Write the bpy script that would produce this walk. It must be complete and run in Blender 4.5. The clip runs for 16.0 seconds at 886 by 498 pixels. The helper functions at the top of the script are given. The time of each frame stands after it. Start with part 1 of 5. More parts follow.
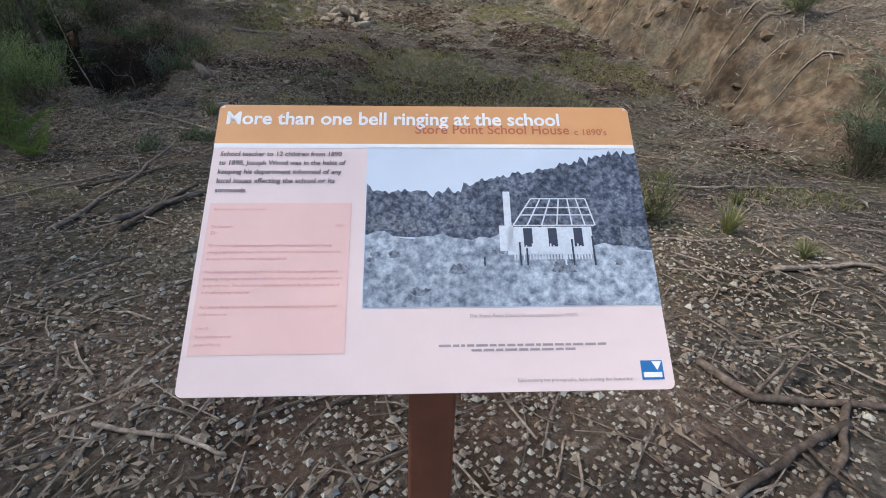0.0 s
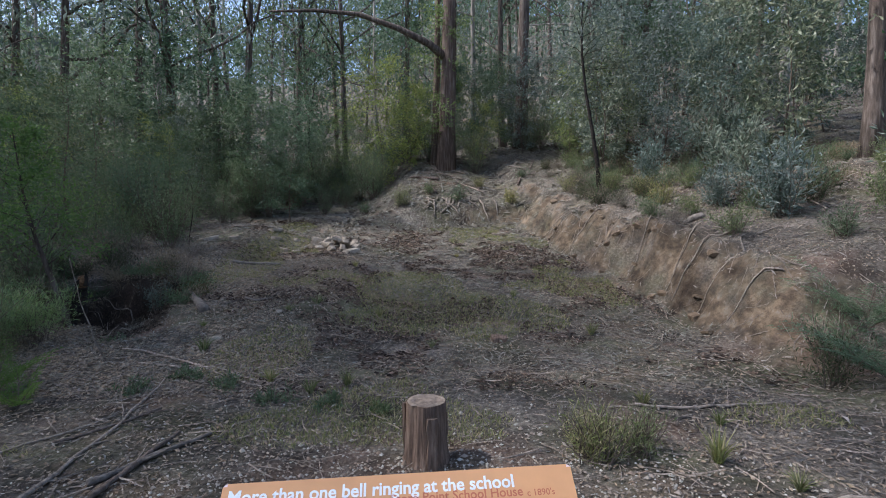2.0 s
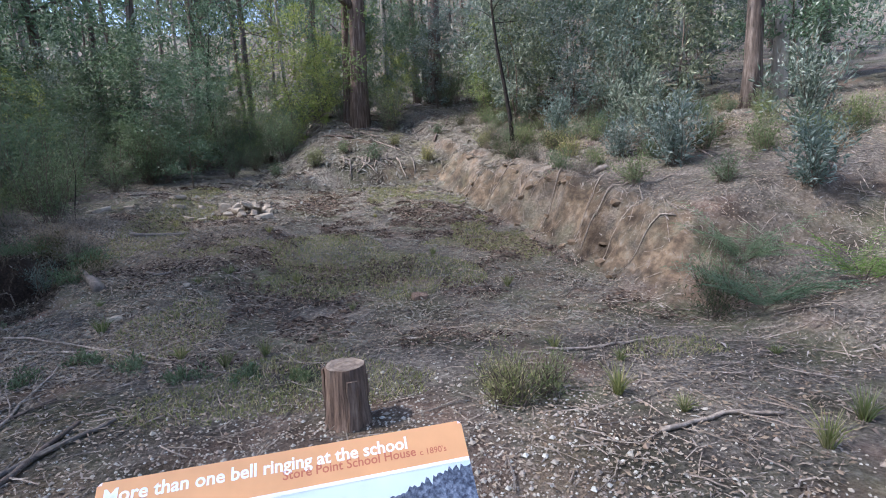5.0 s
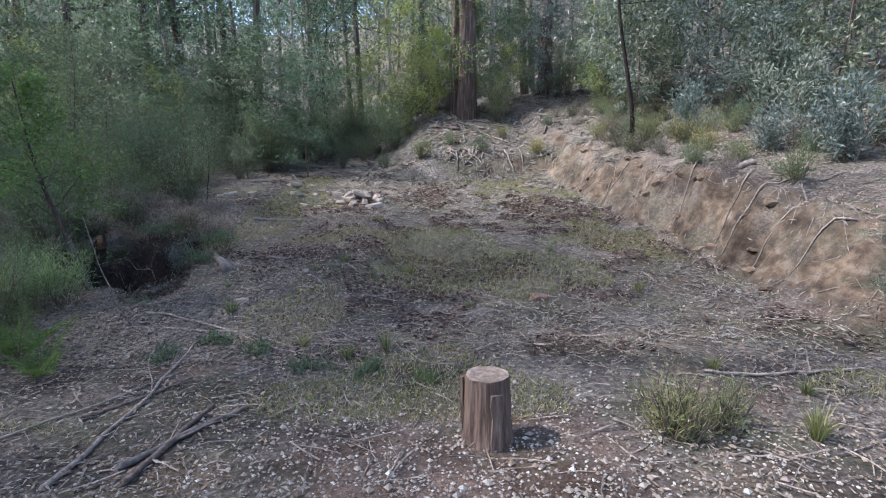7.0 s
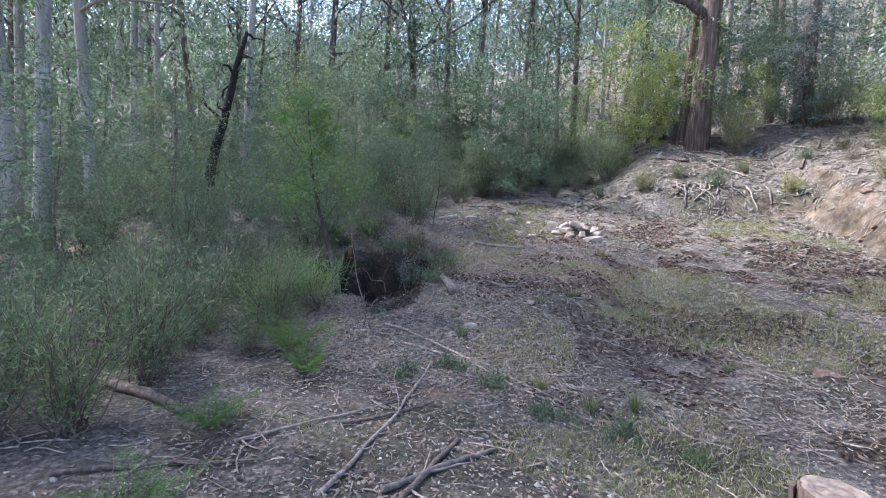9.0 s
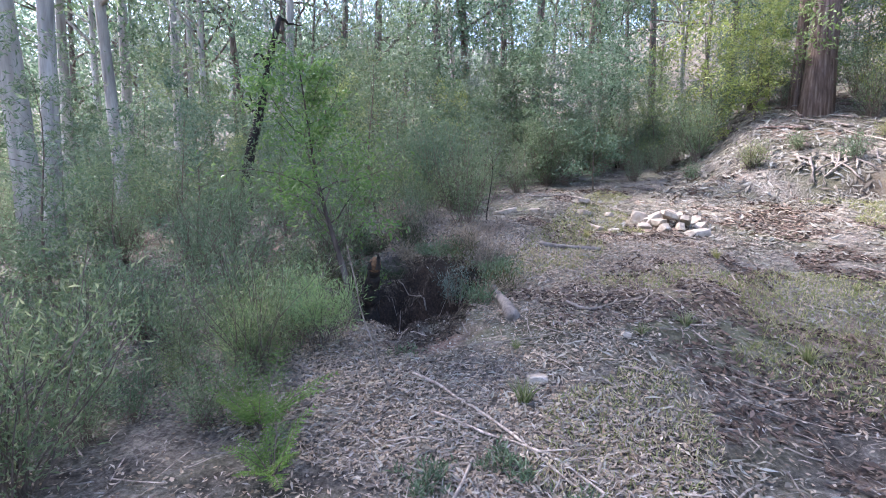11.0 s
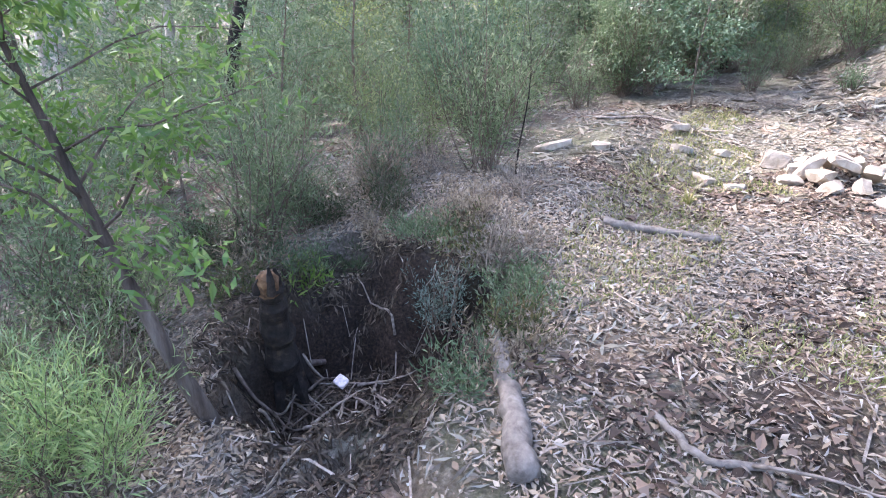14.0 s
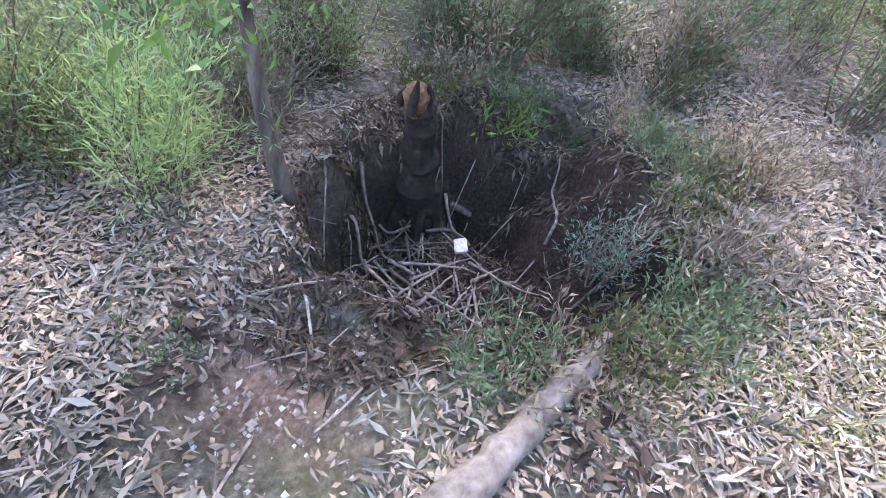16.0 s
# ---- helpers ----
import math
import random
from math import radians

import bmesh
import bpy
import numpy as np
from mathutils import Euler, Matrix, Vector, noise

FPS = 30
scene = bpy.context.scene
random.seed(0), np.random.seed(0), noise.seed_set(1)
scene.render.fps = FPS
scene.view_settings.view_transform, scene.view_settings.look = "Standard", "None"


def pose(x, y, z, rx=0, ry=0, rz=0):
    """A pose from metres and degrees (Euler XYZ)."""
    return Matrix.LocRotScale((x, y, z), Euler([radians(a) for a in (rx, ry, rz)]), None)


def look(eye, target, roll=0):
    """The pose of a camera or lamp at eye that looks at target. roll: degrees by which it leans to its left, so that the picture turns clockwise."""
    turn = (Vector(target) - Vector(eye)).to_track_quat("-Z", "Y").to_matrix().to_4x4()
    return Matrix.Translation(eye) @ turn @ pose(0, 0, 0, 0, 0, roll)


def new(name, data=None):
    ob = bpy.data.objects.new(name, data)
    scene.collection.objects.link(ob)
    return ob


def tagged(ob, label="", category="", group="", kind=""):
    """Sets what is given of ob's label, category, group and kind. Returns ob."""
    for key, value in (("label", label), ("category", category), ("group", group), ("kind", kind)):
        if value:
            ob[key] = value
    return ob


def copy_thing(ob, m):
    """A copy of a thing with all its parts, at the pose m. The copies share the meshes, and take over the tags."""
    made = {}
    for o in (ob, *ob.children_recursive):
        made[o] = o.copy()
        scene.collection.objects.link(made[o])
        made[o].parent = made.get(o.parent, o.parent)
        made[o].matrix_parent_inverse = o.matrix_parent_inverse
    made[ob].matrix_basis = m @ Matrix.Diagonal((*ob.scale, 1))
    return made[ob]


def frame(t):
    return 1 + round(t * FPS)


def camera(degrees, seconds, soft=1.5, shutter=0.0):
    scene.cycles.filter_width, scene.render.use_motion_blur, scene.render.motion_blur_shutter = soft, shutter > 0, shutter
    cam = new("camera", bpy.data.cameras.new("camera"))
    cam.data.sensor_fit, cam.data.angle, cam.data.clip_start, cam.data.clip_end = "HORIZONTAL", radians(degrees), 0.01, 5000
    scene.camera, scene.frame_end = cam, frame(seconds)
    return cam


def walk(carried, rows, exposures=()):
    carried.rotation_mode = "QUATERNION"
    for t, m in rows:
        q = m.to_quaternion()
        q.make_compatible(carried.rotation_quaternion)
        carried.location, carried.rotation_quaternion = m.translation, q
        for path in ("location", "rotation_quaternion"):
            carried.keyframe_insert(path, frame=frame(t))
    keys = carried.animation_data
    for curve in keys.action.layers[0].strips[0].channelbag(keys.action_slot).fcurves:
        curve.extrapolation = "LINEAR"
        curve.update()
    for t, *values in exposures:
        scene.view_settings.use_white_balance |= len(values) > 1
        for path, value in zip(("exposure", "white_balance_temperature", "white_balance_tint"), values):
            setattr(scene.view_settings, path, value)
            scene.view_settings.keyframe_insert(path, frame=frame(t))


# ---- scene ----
cam = camera(84.0, 16.0, 1.0)
PATH = [
    (0, (0.155, 0.487, 1.165), (0.205, 2.295, 0.31), 2.2),
    (0.5, (0.154, 0.477, 1.167), (0.2, 2.29, 0.325), 1.8),
    (1, (0.165, 0.484, 1.242), (0.206, 2.356, 0.54), 1.1),
    (1.5, (0.184, 0.447, 1.42), (0.259, 2.422, 1.116), 0.3),
    (2, (0.18, 0.397, 1.466), (0.269, 2.393, 1.375), -0.1),
    (2.5, (0.176, 0.382, 1.471), (0.274, 2.379, 1.446), 0.1),
    (3, (0.224, 0.366, 1.486), (0.415, 2.356, 1.423), 0.4),
    (3.2, (0.285, 0.36, 1.482), (0.64, 2.325, 1.362), -1.2),
    (5.3, (0.231, 0.426, 1.482), (0.62, 2.369, 1.212), -2.4),
    (5.5, (0.165, 0.445, 1.462), (0.464, 2.406, 1.204), -0.7),
    (6, (0.164, 0.5, 1.496), (0.352, 2.474, 1.237), 3.1),
    (6.5, (0.083, 0.65, 1.425), (0.22, 2.628, 1.162), 1.4),
    (7, (-0.062, 0.825, 1.449), (-0.031, 2.805, 1.171), -1.0),
    (7.5, (-0.26, 0.95, 1.44), (-0.346, 2.937, 1.229), -3.8),
    (8, (-0.397, 0.966, 1.438), (-0.775, 2.921, 1.247), -1.6),
    (8.5, (-0.479, 0.89, 1.466), (-1.072, 2.792, 1.289), -0.2),
    (9, (-0.638, 1.071, 1.459), (-1.336, 2.937, 1.285), 2.5),
    (9.5, (-0.777, 1.512, 1.466), (-1.583, 3.336, 1.307), 0.4),
    (9.7, (-0.816, 1.637, 1.463), (-1.688, 3.429, 1.299), -0.2),
    (11.8, (-1.369, 3.443, 1.483), (-2.32, 5.179, 1.194), -1.1),
    (12, (-1.422, 3.608, 1.497), (-2.392, 5.332, 1.204), -4.1),
    (12.5, (-1.628, 4.136, 1.467), (-2.628, 5.849, 1.213), -4.0),
    (13, (-1.772, 4.754, 1.522), (-2.688, 6.506, 1.22), -1.5),
    (13.5, (-1.859, 5.158, 1.696), (-2.897, 6.817, 1.282), -3.8),
    (14, (-2.008, 5.394, 1.731), (-3.09, 6.967, 1.135), 0.5),
    (14.5, (-2.183, 5.643, 1.7), (-3.324, 7.086, 0.914), 8.8),
    (15, (-2.154, 6.021, 1.699), (-3.515, 7.139, 0.75), 12.5),
    (15.5, (-2.163, 6.178, 1.735), (-3.561, 7.057, 0.608), 17.1),
    (16, (-2.286, 6.368, 1.752), (-3.628, 7.02, 0.421), 24.1),
]
EXPOSURES = ((0.0, 0.88, 6600, 11), (1.0, 0.75, 6200, 12), (2.0, 0.92, 5850, 14), (2.5, 1.2, 5800, 15), (3.2, 1.38, 5800, 16), (6.5, 1.52, 5700, 17), (7.5, 1.76, 5700, 18), (9.5, 2.27, 5650, 21), (12.5, 2.92, 5950, 24), (14.0, 3.2, 6000, 23), (16.0, 3.58, 6250, 23))
walk(cam, [(t, look(eye, target, roll)) for t, eye, target, roll in PATH], EXPOSURES)

# ---------------------------------------------------------------- light
SUN_ELEV, SUN_AZ = 52.0, -92.0          # degrees above the horizon; degrees from ahead, minus to the left
world = bpy.data.worlds.new("sky")
scene.world = world
world.use_nodes = True
wn = world.node_tree.nodes
sky = wn.new("ShaderNodeTexSky")
sky.sky_type, sky.sun_disc = "NISHITA", False
sky.sun_elevation, sky.sun_rotation = radians(SUN_ELEV), radians(SUN_AZ)
sky.air_density, sky.dust_density = 1.0, 2.0
world.node_tree.links.new(sky.outputs[0], wn["Background"].inputs[0])
wn["Background"].inputs[1].default_value = 0.15
sun_data = bpy.data.lights.new("sun", "SUN")
sun_data.energy, sun_data.angle, sun_data.color = 3.4, radians(2.2), (1.0, 0.95, 0.87)
sun = new("sun", sun_data)
SUN_DIR = Vector((math.sin(radians(SUN_AZ)) * math.cos(radians(SUN_ELEV)), math.cos(radians(SUN_AZ)) * math.cos(radians(SUN_ELEV)), math.sin(radians(SUN_ELEV))))
sun.matrix_world = look(SUN_DIR * 60, (0, 0, 0))

rng = np.random.default_rng(7)


# ---------------------------------------------------------------- materials
def material(name, rough=0.9, metal=0.0):
    m = bpy.data.materials.new(name)
    m.use_nodes = True
    b = m.node_tree.nodes["Principled BSDF"]
    b.inputs["Roughness"].default_value, b.inputs["Metallic"].default_value = rough, metal
    b.inputs["Specular IOR Level"].default_value = 0.25
    return m, m.node_tree.nodes, m.node_tree.links, b


def ramp(nodes, stops):
    r = nodes.new("ShaderNodeValToRGB")
    e = r.color_ramp.elements
    while len(e) < len(stops):
        e.new(0.5)
    for el, (p, c) in zip(e, stops):
        el.position, el.color = p, (*c, 1)
    return r


def noise_node(nodes, links, scale, detail=6, rough=0.6, coord="Object", stretch=None):
    tc = nodes.new("ShaderNodeTexCoord")
    n = nodes.new("ShaderNodeTexNoise")
    n.inputs["Scale"].default_value, n.inputs["Detail"].default_value, n.inputs["Roughness"].default_value = scale, detail, rough
    if stretch:
        mp = nodes.new("ShaderNodeMapping")
        mp.inputs["Scale"].default_value = stretch
        links.new(tc.outputs[coord], mp.inputs[0])
        links.new(mp.outputs[0], n.inputs["Vector"])
    else:
        links.new(tc.outputs[coord], n.inputs["Vector"])
    return n


def mixc(nodes, links, fac, a, b, mode="MIX"):
    m = nodes.new("ShaderNodeMix")
    m.data_type, m.blend_type = "RGBA", mode
    for sock, v in ((m.inputs[0], fac), (m.inputs[6], a), (m.inputs[7], b)):
        if isinstance(v, (int, float)):
            sock.default_value = v
        elif isinstance(v, tuple):
            sock.default_value = (*v, 1)
        else:
            links.new(v, sock)
    return m.outputs[2]


def add_bump(nodes, links, b, height, strength, dist):
    bp = nodes.new("ShaderNodeBump")
    bp.inputs["Strength"].default_value, bp.inputs["Distance"].default_value = strength, dist
    links.new(height, bp.inputs["Height"])
    links.new(bp.outputs[0], b.inputs["Normal"])


def surface(name, stops, scale, rough=0.9, bump=0.5, dist=0.01, stretch=None, fine=None):
    """A natural surface: a ramp over noise, mottled by a second, larger noise, with relief."""
    m, n, l, b = material(name, rough)
    a = noise_node(n, l, scale, 8, 0.65, stretch=stretch)
    r = ramp(n, stops)
    l.new(a.outputs[0], r.inputs[0])
    big = noise_node(n, l, scale * 0.13, 3, 0.5)
    br = ramp(n, [(0.3, (0.62, 0.62, 0.62)), (0.7, (1.15, 1.12, 1.08))])
    l.new(big.outputs[0], br.inputs[0])
    l.new(mixc(n, l, 1.0, r.outputs[0], br.outputs[0], "MULTIPLY"), b.inputs["Base Color"])
    add_bump(n, l, b, a.outputs[0], bump, dist)
    return m


def leafy(name, colors, trans=0.35, rough=0.55, spec=0.3):
    """Leaves: colour by leaf, some light passing through."""
    m, n, l, b = material(name, rough)
    b.inputs["Specular IOR Level"].default_value = spec
    g = n.new("ShaderNodeNewGeometry")
    stops = [((i + 0.5) / len(colors), c) for i, c in enumerate(colors)]
    r = ramp(n, stops)
    l.new(g.outputs["Random Per Island"], r.inputs[0])
    oi = n.new("ShaderNodeObjectInfo")
    orp = ramp(n, [(0.0, (0.72, 0.80, 0.76)), (0.5, (1, 1, 1)), (1.0, (1.25, 1.15, 0.85))])
    l.new(oi.outputs["Random"], orp.inputs[0])
    col = mixc(n, l, 1.0, r.outputs[0], orp.outputs[0], "MULTIPLY")
    l.new(col, b.inputs["Base Color"])
    t = n.new("ShaderNodeBsdfTranslucent")
    l.new(col, t.inputs[0])
    mx = n.new("ShaderNodeMixShader")
    mx.inputs[0].default_value = trans
    l.new(b.outputs[0], mx.inputs[1])
    l.new(t.outputs[0], mx.inputs[2])
    l.new(mx.outputs[0], n["Material Output"].inputs[0])
    return m


def plain(name, color, rough=0.6, speck=0.06, scale=60.0):
    m, n, l, b = material(name, rough)
    a = noise_node(n, l, scale, 5, 0.6)
    lo, hi = tuple(c * (1 - speck) for c in color), tuple(min(1, c * (1 + speck)) for c in color)
    r = ramp(n, [(0.35, lo), (0.65, hi)])
    l.new(a.outputs[0], r.inputs[0])
    l.new(r.outputs[0], b.inputs["Base Color"])
    return m


def ground_material():
    m, n, l, b = material("forest_floor", 0.95)
    fine = noise_node(n, l, 26, 10, 0.75)
    fr = ramp(n, [(0.30, (0.030, 0.026, 0.022)), (0.45, (0.105, 0.09, 0.074)), (0.58, (0.215, 0.19, 0.16)), (0.74, (0.42, 0.38, 0.335))])
    l.new(fine.outputs[0], fr.inputs[0])
    big = noise_node(n, l, 0.9, 5, 0.6)
    # mossy and grassy patches
    gr = ramp(n, [(0.46, (0, 0, 0)), (0.64, (0.55, 0.55, 0.55))])
    l.new(big.outputs[0], gr.inputs[0])
    gfine = noise_node(n, l, 60, 6, 0.7)
    gcol = ramp(n, [(0.3, (0.04, 0.048, 0.018)), (0.7, (0.18, 0.185, 0.08))])
    l.new(gfine.outputs[0], gcol.inputs[0])
    c1 = mixc(n, l, gr.outputs[0], fr.outputs[0], gcol.outputs[0])
    # red-brown gravel showing through
    dn = noise_node(n, l, 0.8, 4, 0.55)
    dr = ramp(n, [(0.54, (0, 0, 0)), (0.66, (0.6, 0.6, 0.6))])
    l.new(dn.outputs[0], dr.inputs[0])
    dfine = noise_node(n, l, 45, 8, 0.7)
    dcol = ramp(n, [(0.3, (0.075, 0.042, 0.03)), (0.5, (0.185, 0.110, 0.078)), (0.72, (0.34, 0.245, 0.185))])
    l.new(dfine.outputs[0], dcol.inputs[0])
    c2 = mixc(n, l, dr.outputs[0], c1, dcol.outputs[0])
    # worn bare earth round the sign and at the mouth of the hollow
    place = n.new("ShaderNodeNewGeometry")
    edge = noise_node(n, l, 2.2, 5, 0.6)
    for cx, cy, rad in ((0.1, 2.3, 1.7), (-3.1, 6.45, 0.42)):
        d = n.new("ShaderNodeVectorMath")
        d.operation = "DISTANCE"
        flat = n.new("ShaderNodeVectorMath")
        flat.operation = "MULTIPLY"
        flat.inputs[1].default_value = (1, 1, 0)
        l.new(place.outputs["Position"], flat.inputs[0])
        l.new(flat.outputs[0], d.inputs[0])
        d.inputs[1].default_value = (cx, cy, 0)
        q = n.new("ShaderNodeMath")
        q.operation = "MULTIPLY_ADD"
        q.inputs[1].default_value = rad * 1.4
        l.new(edge.outputs[0], q.inputs[0])
        l.new(d.outputs["Value"], q.inputs[2])
        mr = n.new("ShaderNodeMapRange")
        mr.inputs[1].default_value, mr.inputs[2].default_value, mr.inputs[3].default_value, mr.inputs[4].default_value = rad * 1.05, rad * 1.65, 0.75, 0.0
        l.new(q.outputs[0], mr.inputs[0])
        c2 = mixc(n, l, mr.outputs[0], c2, dcol.outputs[0])
    # black-brown earth lining the old digging, darkened further to carry the hollow's shade
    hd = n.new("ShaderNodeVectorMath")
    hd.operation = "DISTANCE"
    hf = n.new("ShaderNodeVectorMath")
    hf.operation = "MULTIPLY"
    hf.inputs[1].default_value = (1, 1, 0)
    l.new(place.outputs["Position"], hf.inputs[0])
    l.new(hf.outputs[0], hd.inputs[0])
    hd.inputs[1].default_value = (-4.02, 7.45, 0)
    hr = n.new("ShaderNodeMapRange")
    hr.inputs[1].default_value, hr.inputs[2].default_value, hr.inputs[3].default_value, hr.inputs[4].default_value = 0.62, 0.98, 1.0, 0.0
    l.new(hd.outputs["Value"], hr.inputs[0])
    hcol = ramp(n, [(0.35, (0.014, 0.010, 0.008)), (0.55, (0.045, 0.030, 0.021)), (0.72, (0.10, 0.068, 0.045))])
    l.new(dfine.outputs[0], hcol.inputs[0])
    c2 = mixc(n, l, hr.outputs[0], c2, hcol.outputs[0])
    # bare ochre soil where the ground is cut steeply
    geo = n.new("ShaderNodeNewGeometry")
    sep = n.new("ShaderNodeSeparateXYZ")
    l.new(geo.outputs["True Normal"], sep.inputs[0])
    sr = ramp(n, [(0.60, (1, 1, 1)), (0.84, (0, 0, 0))])
    l.new(sep.outputs[2], sr.inputs[0])
    sn = noise_node(n, l, 5.0, 9, 0.65)
    scol = ramp(n, [(0.3, (0.035, 0.026, 0.019)), (0.45, (0.105, 0.077, 0.052)), (0.56, (0.19, 0.14, 0.092)), (0.7, (0.26, 0.225, 0.185))])
    l.new(sn.outputs[0], scol.inputs[0])
    pos = n.new("ShaderNodeSeparateXYZ")
    l.new(geo.outputs["Position"], pos.inputs[0])
    side = n.new("ShaderNodeMapRange")
    side.inputs[1].default_value, side.inputs[2].default_value = 0.5, 2.0
    l.new(pos.outputs[0], side.inputs[0])
    patch = noise_node(n, l, 1.6, 4, 0.6)
    pr = ramp(n, [(0.36, (0.25, 0.25, 0.25)), (0.56, (1, 1, 1))])
    l.new(patch.outputs[0], pr.inputs[0])
    f1 = mixc(n, l, 1.0, sr.outputs[0], pr.outputs[0], "MULTIPLY")
    f2 = n.new("ShaderNodeMath")
    f2.operation = "MULTIPLY"
    l.new(f1, f2.inputs[0])
    l.new(side.outputs[0], f2.inputs[1])
    c3 = mixc(n, l, f2.outputs[0], c2, scol.outputs[0])
    patchy = noise_node(n, l, 1.3, 7, 0.7)
    pp = ramp(n, [(0.36, (0.36, 0.34, 0.32)), (0.5, (0.80, 0.80, 0.78)), (0.62, (1.2, 1.18, 1.15))])
    l.new(patchy.outputs[0], pp.inputs[0])
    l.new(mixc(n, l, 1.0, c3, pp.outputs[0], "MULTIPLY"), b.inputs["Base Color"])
    add_bump(n, l, b, fine.outputs[0], 1.0, 0.04)
    return m


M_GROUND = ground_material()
M_LITTER = leafy("dry_leaf_litter", [(0.13, 0.098, 0.075), (0.23, 0.19, 0.155), (0.29, 0.25, 0.215), (0.17, 0.122, 0.09), (0.33, 0.30, 0.265), (0.205, 0.162, 0.128), (0.11, 0.082, 0.064), (0.25, 0.20, 0.155)], 0.1, 0.75, 0.3)
# near-black leaf tones: mottle the clearing, carry the hollow's shade in colour
M_MULCH = leafy("dark_brown_leaf", [(0.030, 0.020, 0.014), (0.07, 0.045, 0.032), (0.12, 0.082, 0.06), (0.02, 0.014, 0.011), (0.17, 0.12, 0.09)], 0.05, 0.8, 0.2)
M_TWIG = surface("dead_wood", [(0.3, (0.10, 0.08, 0.065)), (0.5, (0.26, 0.215, 0.175)), (0.72, (0.44, 0.39, 0.33))], 30, 0.9, 0.6, 0.006)
M_TWIG_DARK = surface("dark_dead_wood", [(0.3, (0.05, 0.038, 0.03)), (0.5, (0.13, 0.10, 0.08)), (0.72, (0.24, 0.20, 0.17))], 26, 0.9, 0.6, 0.006)
M_LOG = surface("weathered_log_wood", [(0.34, (0.085, 0.072, 0.061)), (0.5, (0.165, 0.142, 0.122)), (0.68, (0.25, 0.222, 0.195))], 14, 0.9, 0.8, 0.012, (1, 1, 1))
M_STUMP = surface("stump_side_wood", [(0.28, (0.05, 0.035, 0.027)), (0.48, (0.155, 0.105, 0.078)), (0.72, (0.29, 0.215, 0.165))], 13, 0.92, 1.0, 0.02, (3.2, 3.2, 0.32))
M_CUT = surface("sawn_end_grain", [(0.3, (0.10, 0.075, 0.058)), (0.5, (0.19, 0.15, 0.12)), (0.7, (0.28, 0.235, 0.19))], 22, 0.9, 0.7, 0.006)
M_BARK = surface("stringy_gum_bark", [(0.3, (0.035, 0.028, 0.024)), (0.5, (0.12, 0.095, 0.08)), (0.72, (0.27, 0.23, 0.20))], 5, 0.95, 1.0, 0.04, (3, 3, 0.35))
M_BARK_PALE = surface("smooth_pale_gum_bark", [(0.3, (0.20, 0.18, 0.16)), (0.5, (0.36, 0.335, 0.30)), (0.72, (0.56, 0.53, 0.48))], 2.2, 0.8, 0.4, 0.02, (3, 3, 0.4))
M_BARK_RED = surface("reddish_fibrous_bark", [(0.3, (0.05, 0.032, 0.024)), (0.5, (0.15, 0.108, 0.088)), (0.72, (0.30, 0.25, 0.215))], 6, 0.95, 1.0, 0.05, (3, 3, 0.25))
M_CHAR = surface("charred_wood", [(0.3, (0.008, 0.007, 0.006)), (0.55, (0.03, 0.024, 0.02)), (0.75, (0.09, 0.065, 0.045))], 18, 0.85, 1.0, 0.02)
M_ROT = surface("orange_rotten_wood", [(0.3, (0.04, 0.024, 0.014)), (0.5, (0.14, 0.078, 0.04)), (0.7, (0.27, 0.17, 0.095))], 25, 0.9, 0.8, 0.01)
M_STEM = surface("thin_brown_stem", [(0.3, (0.06, 0.045, 0.035)), (0.6, (0.17, 0.135, 0.105))], 20, 0.9, 0.3, 0.004)
M_ROCK = surface("buff_sandstone", [(0.28, (0.17, 0.135, 0.10)), (0.5, (0.33, 0.28, 0.22)), (0.72, (0.47, 0.42, 0.35))], 7, 0.92, 0.9, 0.03)
M_PEBBLE = leafy("quartz_gravel", [(0.28, 0.195, 0.145), (0.42, 0.36, 0.30), (0.19, 0.13, 0.10), (0.55, 0.51, 0.45), (0.32, 0.245, 0.20)], 0.0, 0.8, 0.3)
M_SOIL = surface("ochre_soil", [(0.3, (0.07, 0.048, 0.032)), (0.5, (0.18, 0.13, 0.085)), (0.7, (0.29, 0.235, 0.17))], 8, 0.95, 1.0, 0.04)
M_GUM = leafy("gum_leaf", [(0.09, 0.145, 0.08), (0.14, 0.20, 0.12), (0.20, 0.255, 0.175), (0.065, 0.11, 0.06)], 0.5, 0.45, 0.45)
M_GUM_BLUE = leafy("blue_grey_gum_leaf", [(0.13, 0.17, 0.14), (0.19, 0.235, 0.20), (0.28, 0.32, 0.28), (0.085, 0.125, 0.098)], 0.42, 0.45, 0.5)
M_WATTLE = leafy("yellow_green_wattle_leaf", [(0.19, 0.26, 0.085), (0.25, 0.31, 0.11), (0.14, 0.20, 0.065), (0.31, 0.35, 0.15)], 0.5, 0.5, 0.3)
M_BRIGHT = leafy("bright_green_leaf", [(0.11, 0.20, 0.045), (0.16, 0.26, 0.065), (0.08, 0.15, 0.035), (0.24, 0.32, 0.11)], 0.5, 0.4, 0.45)
M_FERN = leafy("feathery_green_leaf", [(0.10, 0.175, 0.05), (0.14, 0.22, 0.07), (0.075, 0.135, 0.04)], 0.45, 0.6, 0.2)
M_SHRUB = leafy("dull_green_shrub_leaf", [(0.11, 0.155, 0.085), (0.16, 0.21, 0.12), (0.075, 0.11, 0.055), (0.23, 0.27, 0.17)], 0.5, 0.6, 0.25)
